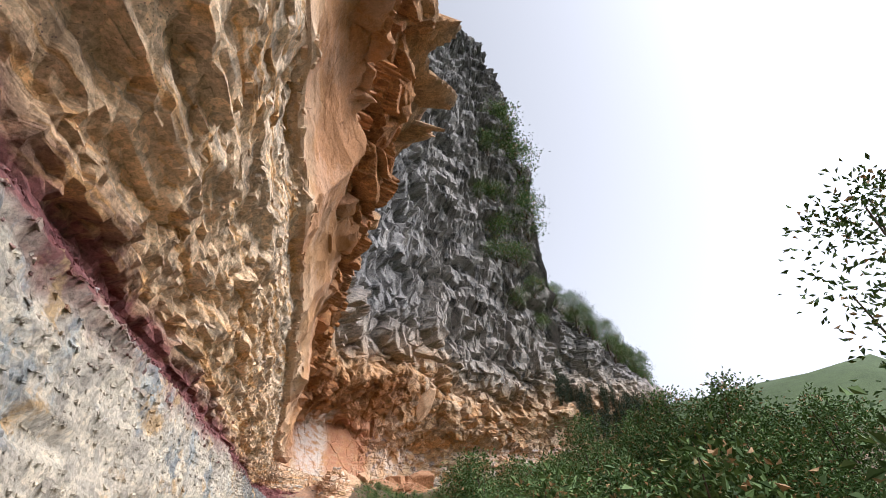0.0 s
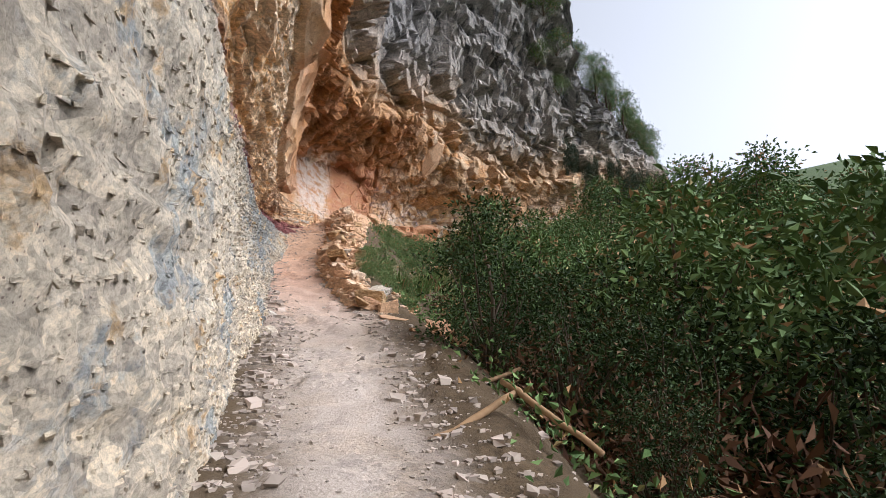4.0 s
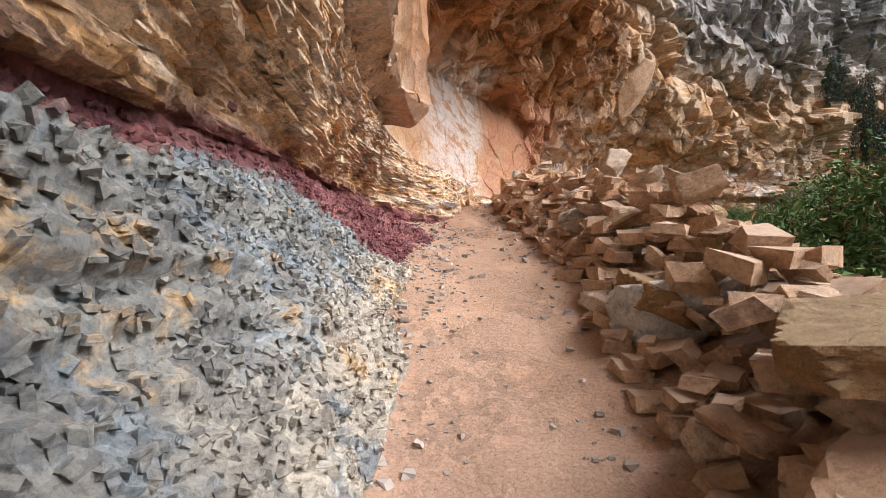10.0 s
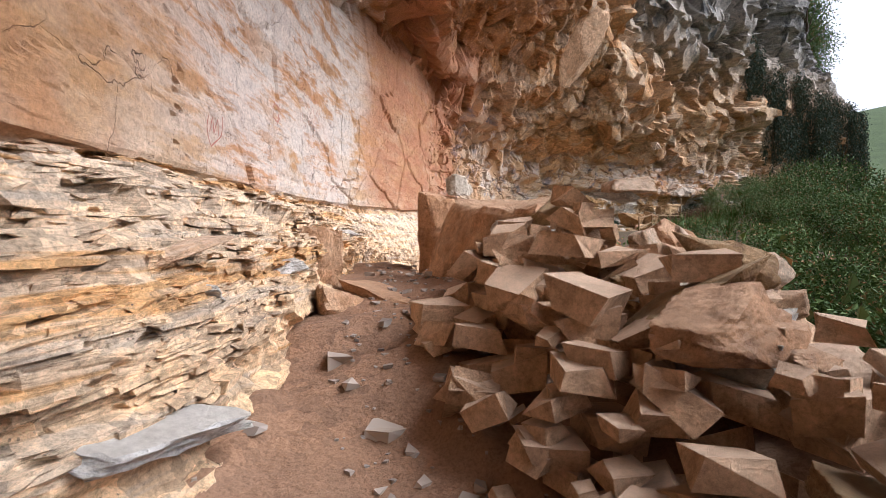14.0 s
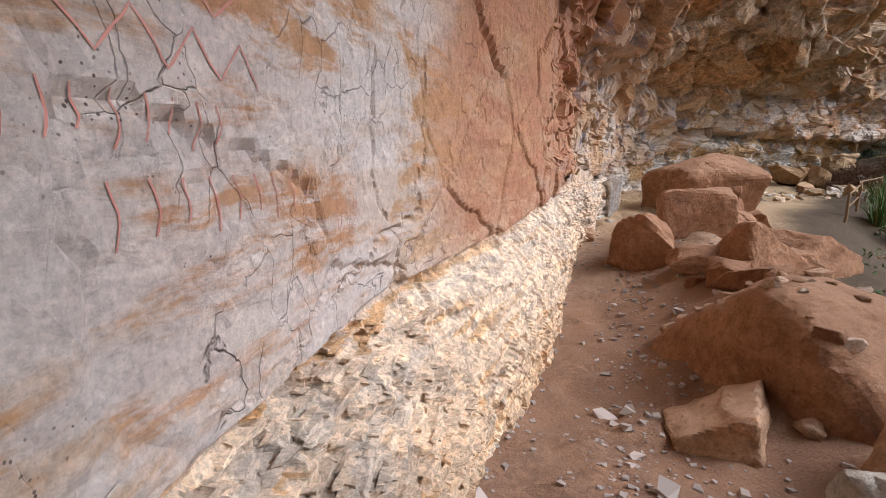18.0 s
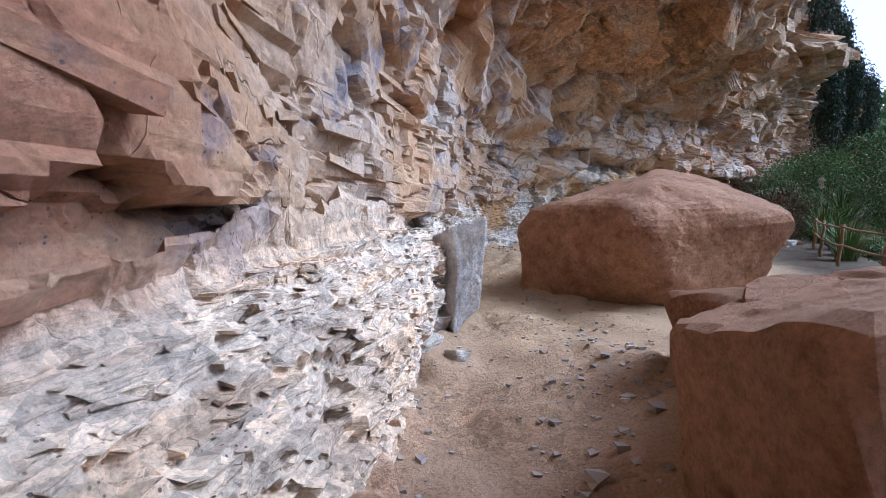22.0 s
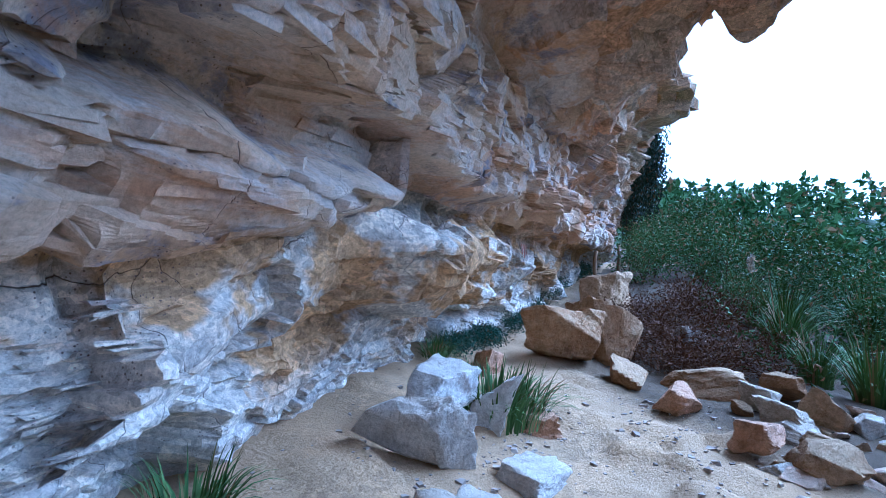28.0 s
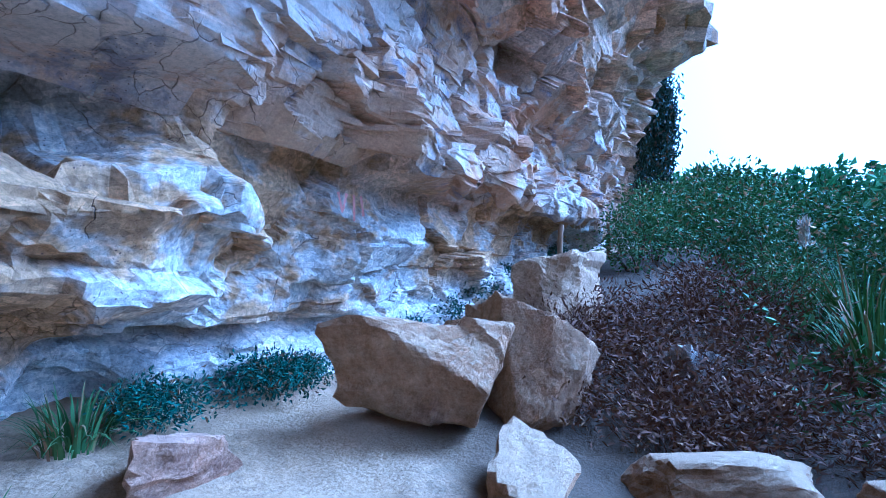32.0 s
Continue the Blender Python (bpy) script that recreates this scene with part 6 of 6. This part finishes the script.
# shrubs and trees rooted on ledges and along the top of the far cliff
for i, (s, z, k) in enumerate(((83, 50, 2.0), (84.5, 46, 2.2), (85.5, 42, 2.0), (83.5, 56, 2.0), (82, 60, 2.0), (86, 36, 1.8), (86.5, 40, 1.8), (84, 38, 1.6), (78, 30, 1.3), (79.5, 34, 1.6), (81, 30, 1.4), (80, 40, 1.5), (82.5, 36, 1.3), (84, 27, 1.2), (79, 47, 1.6), (77.5, 40, 1.2), (86, 23, 1.0), (81.5, 25, 1.1))):
    q, out = on_cliff(s, z, 4)
    copy_thing(bushes[i % 3], Matrix.Translation(q + out * 0.2) @ pose(0, 0, -0.5, 0, 0, 50 * i) @ Matrix.Diagonal((1.3 * k, 1.3 * k, 1.3 * k, 1)))
for i in range(26):
    s = 90 + i * 1.9 + rng.uniform(-0.6, 0.6)
    j = int(np.argmin(np.abs(CLIFF_S - s)))
    q = Vector(CLIFF_Q[j, -1 - (i % 5)])
    copy_thing(trees[i % 4], Matrix.Translation(q) @ pose(0, 0, -0.6, 0, 0, 50 * i) @ Matrix.Diagonal((0.8, 0.8, 0.8, 1)))


def undergrowth():
    """Leaves that cover the ground of the slope."""
    rng = np.random.RandomState(31)
    n = 42000
    s, d = rng.uniform(4, 100, n), rng.gamma(1.3, 6.0, n)
    k = np.searchsorted(TRAIL_S, s).clip(0, len(TRAIL_P) - 1)
    edge = np.interp(s, SHOULDER_S, SHOULDER_W) + 0.1
    x, y = TRAIL_P[k, 0] + T_TAN[k, 1] * (edge + d), TRAIL_P[k, 1] - T_TAN[k, 0] * (edge + d)
    s2, d2, _ = trail_frame(x, y)
    keep = (d2 > np.interp(s2, SHOULDER_S, SHOULDER_W) + np.interp(s2, (20, 26, 46, 52), (-0.3, -0.5, 0.1, 0.2))) & ((s2 < 60) | (d2 > np.interp(s2, SHOULDER_S, SHOULDER_W) + np.interp(s2, (60, 70, 74, 84), (1.5, 1.2, -1.2, -1.0))))
    x, y, d = x[keep], y[keep], d[keep]
    p = np.stack([x, y, ground_z(x, y, False) + rng.gamma(2.0, 0.12, len(x))], 1)
    v, f = leaf_arrays(p, rng.normal(size=p.shape) + (0, 0, 0.6), (0.09 + 0.012 * d) * rng.uniform(0.7, 1.4, len(x)), rng, 0.5)
    tagged(new("undergrowth", mesh_from("undergrowth", v, f, [LEAF_FAR], False)), "dense low green undergrowth covering the slope", "undergrowth", kind="stuff")


undergrowth()


def far_woods():
    """Woodland on the far side of the valley."""
    rng = np.random.RandomState(41)
    vs, n = [], 3400
    a, r = rng.uniform(-0.5, 2.6, n), 55 + 380 * rng.rand(n) ** 1.3
    x, y = 5 + r * np.sin(a), 40 + r * np.cos(a)
    s, d, _ = trail_frame(x, y)
    keep = (d > 40) & (np.hypot(x - 20, y - 62) > 30)
    x, y, r = x[keep], y[keep], r[keep]
    z = ground_z(x, y, False)
    per = 46
    size = rng.uniform(2.0, 4.5, len(x)) * (0.8 + r / 170)
    h = rng.beta(1.6, 1.4, (len(x), per))
    wide = np.sin(np.pi * (0.15 + 0.8 * h)) * 0.55
    b, rr = rng.uniform(0, 6.28, (len(x), per)), np.sqrt(rng.rand(len(x), per))
    p = np.stack([x[:, None] + np.cos(b) * rr * wide * size[:, None], y[:, None] + np.sin(b) * rr * wide * size[:, None], z[:, None] + (0.2 + 1.7 * h) * size[:, None]], -1).reshape(-1, 3)
    v, f = leaf_arrays(p, rng.normal(size=p.shape) + (0, 0, 0.2), np.repeat(size * 0.42, per) * rng.uniform(0.6, 1.3, len(p)), rng, 0.6)
    tagged(new("woodland", mesh_from("woodland", v, f, [LEAF_FAR], False)), "distant hazy green woodland across the valley", "woodland", kind="stuff")


far_woods()


# ---- fence, poles and sticks ----
def pole(name, a, b, r, mat, parent=None, label=""):
    k = np.linspace(0, 1, 7)[:, None]
    rng = np.random.RandomState(int(abs(a[0] * 91 + a[1] * 37)) % 9999)
    q = np.array(a) * (1 - k) + np.array(b) * k + rng.normal(size=(7, 3)) * r * 0.25
    v, f = tube(q, np.linspace(r, r * 0.85, 7), 8)
    n = len(v)
    caps = np.array([(n - 8, n - 7, n - 6, n - 5), (n - 8, n - 5, n - 4, n - 1), (n - 4, n - 3, n - 2, n - 1), (0, 3, 2, 1), (0, 7, 4, 3), (7, 6, 5, 4)])
    return part(name, mesh_from(name, v, np.concatenate([f, caps]), [mat], True), parent, label=label)


def fence(posts, label, rails=2):
    ob = base("fence", Matrix.Identity(4), label, "fence")
    tops = []
    for x, y in posts:
        z = gz(x, y)
        pole("post", (x, y, z - 0.2), (x + 0.02, y, z + 0.75), 0.035, WOOD, ob)
        tops.append(np.array((x, y, z)))
    for a, b in zip(tops[:-1], tops[1:]):
        for h in (0.68, 0.36)[:rails]:
            pole("rail", tuple(a + (0, 0, h)), tuple(b + (0, 0, h + 0.02)), 0.02, WOOD, ob)
    return ob


fence(((2.6, 46.3), (3.7, 47.5), (4.7, 48.9), (5.9, 50.2), (7.2, 51.4)), "low weathered wooden rail fence above the drop")
for x, y, h in ((10.8, 57.9, 0.95), (13.9, 59.2, 0.9)):
    z = gz(x, y)
    tagged(pole("wooden_post", (x, y, z - 0.2), (x + 0.02, y, z + h), 0.05, WOOD), "weathered upright wooden post beside the trail", "post")
for a, b, r in (((-2.02, 9.95, -0.78), (-1.0, 10.6, -0.42), 0.04), ((-1.15, 10.75, -0.35), (-0.55, 9.7, -0.75), 0.035), ((-1.6, 11.5, -0.6), (-0.6, 12.3, -0.5), 0.03)):
    tagged(pole("dead_branch", a, b, r, WOOD), "bare tan dead branch lying at the trail edge", "branch")


# ---- old red painting on the smooth wall ----
def wall_spot(s, z):
    """The place on the smooth wall at station s and height z, and the level way out of it."""
    lo = sum(ROWS_IN[:5])
    k = float(np.interp(s, CLIFF_S, np.arange(len(CLIFF_S))))
    i, f = int(k), k - int(k)
    spot = [np.array([np.interp(z, np.maximum.accumulate(CLIFF_Q[c, lo : lo + 90, 2]), CLIFF_Q[c, lo : lo + 90, a]) for a in (0, 1)]) for c in (i, i + 1)]
    run = CLIFF_Q[min(i + 8, len(CLIFF_S) - 1), lo + 20] - CLIFF_Q[i - 8, lo + 20]
    out = np.array([run[1], -run[0], 0.0])
    return np.array([*(spot[0] * (1 - f) + spot[1] * f), z]), out / np.linalg.norm(out)


def stroke(points, width, parent):
    """A brushed line that follows the wall through stations and heights."""
    rng = np.random.RandomState(int(points[0][0] * 100) % 997 + len(points))
    pts = np.array(points, float)
    k = np.linspace(0, len(pts) - 1, max(5, int(np.hypot(*np.diff(pts, axis=0).T).sum() / 0.02)))
    line = np.stack([np.interp(k, np.arange(len(pts)), pts[:, i]) for i in (0, 1)], 1)
    spots = [wall_spot(a, b) for a, b in line]
    q = np.array([p + n * 0.004 for p, n in spots])
    t = np.gradient(q, axis=0)
    t /= np.linalg.norm(t, axis=1)[:, None] + 1e-9
    side = np.cross(t, np.array([n for _, n in spots]))
    w = width * rng.uniform(0.6, 1.25, (len(q), 1))
    v = np.stack([q - side * w, q + side * w], 1).reshape(-1, 3)
    i = 2 * np.arange(len(q) - 1)
    part("brush_stroke", mesh_from("brush_stroke", v, np.stack([i, i + 1, i + 3, i + 2], 1), [RED_PAINT], True), parent)


def painting(label, lines, width=0.012):
    ob = base("rock_painting", Matrix.Identity(4), label, "rock painting")
    for p in lines:
        stroke(p, width, ob)


ring = [(48.3 + 0.1 * math.cos(a) , 5.89 + 0.095 * math.sin(a)) for a in np.linspace(0.4, 5.9, 12)] + [(48.31, 5.76), (48.39, 5.9)]
painting("faded red ring with a pointed base painted on stone", [ring], 0.008)
painting("faded red shield outline painted on stone", [[(46.7, 5.5), (46.66, 5.38), (46.76, 5.26), (46.92, 5.36), (46.94, 5.52)], [(46.72, 5.36), (46.76, 5.48), (46.8, 5.36), (46.84, 5.48), (46.88, 5.36)]], 0.006)
rows_of = lambda s0, z0, n, gap, high: [[(s0 + i * gap, z0 + 0.02 * (i % 3)), (s0 + i * gap + 0.015, z0 + high * 0.5), (s0 + i * gap - 0.01, z0 + high)] for i in range(n)]
painting("faded red upright strokes painted in rows on stone", rows_of(49.25, 5.72, 9, 0.12, 0.16) + rows_of(49.0, 5.95, 8, 0.09, 0.13), 0.0035)
painting("faded red zigzag figures painted on stone", [[(49.0 + 0.11 * i, 6.15 + 0.12 * (i % 2)) for i in range(9)], [(49.05 + 0.1 * i, 6.32 + 0.08 * (i % 2)) for i in range(8)]], 0.0035)
dots = lambda s0, z0, z1, lean: [[(s0 + lean * k + 0.006 * (j % 3 - 1), z0 + (z1 - z0) * k), (s0 + lean * k + 0.006 * (j % 2), z0 + (z1 - z0) * k + 0.008)] for j, k in enumerate(np.linspace(0, 1, int((z1 - z0) / 0.014)))]
painting("dark red dotted columns painted on stone", dots(50.5, 5.6, 5.8, 0.0) + dots(50.56, 5.62, 5.75, -0.02) + dots(50.66, 5.58, 5.8, 0.02) + dots(50.7, 5.66, 5.79, 0.02) + dots(50.72, 5.62, 5.7, 0.03), 0.0036)
painting("faint red signs scratched into stone", [[(57.6 + 0.06 * i, 5.62 + 0.05 * (i % 2)) for i in range(7)]], 0.006)
painting("faded red figures painted on white stone", [[(75.9, 6.75), (75.95, 6.6), (76.0, 6.75)], [(76.1, 6.75), (76.12, 6.55)], [(76.2, 6.76), (76.24, 6.6)], [(74.9, 6.5), (74.92, 6.62)], [(75.0, 6.5), (75.02, 6.62)]], 0.01)

fin = part("rock_fin", rock_mesh("rock_fin", 77, (1.5, 1.3, 4.4), TAN_STONE, 5, 5), cliff, pose(0.0, 46.6, 9.9, 6, 8, 20))
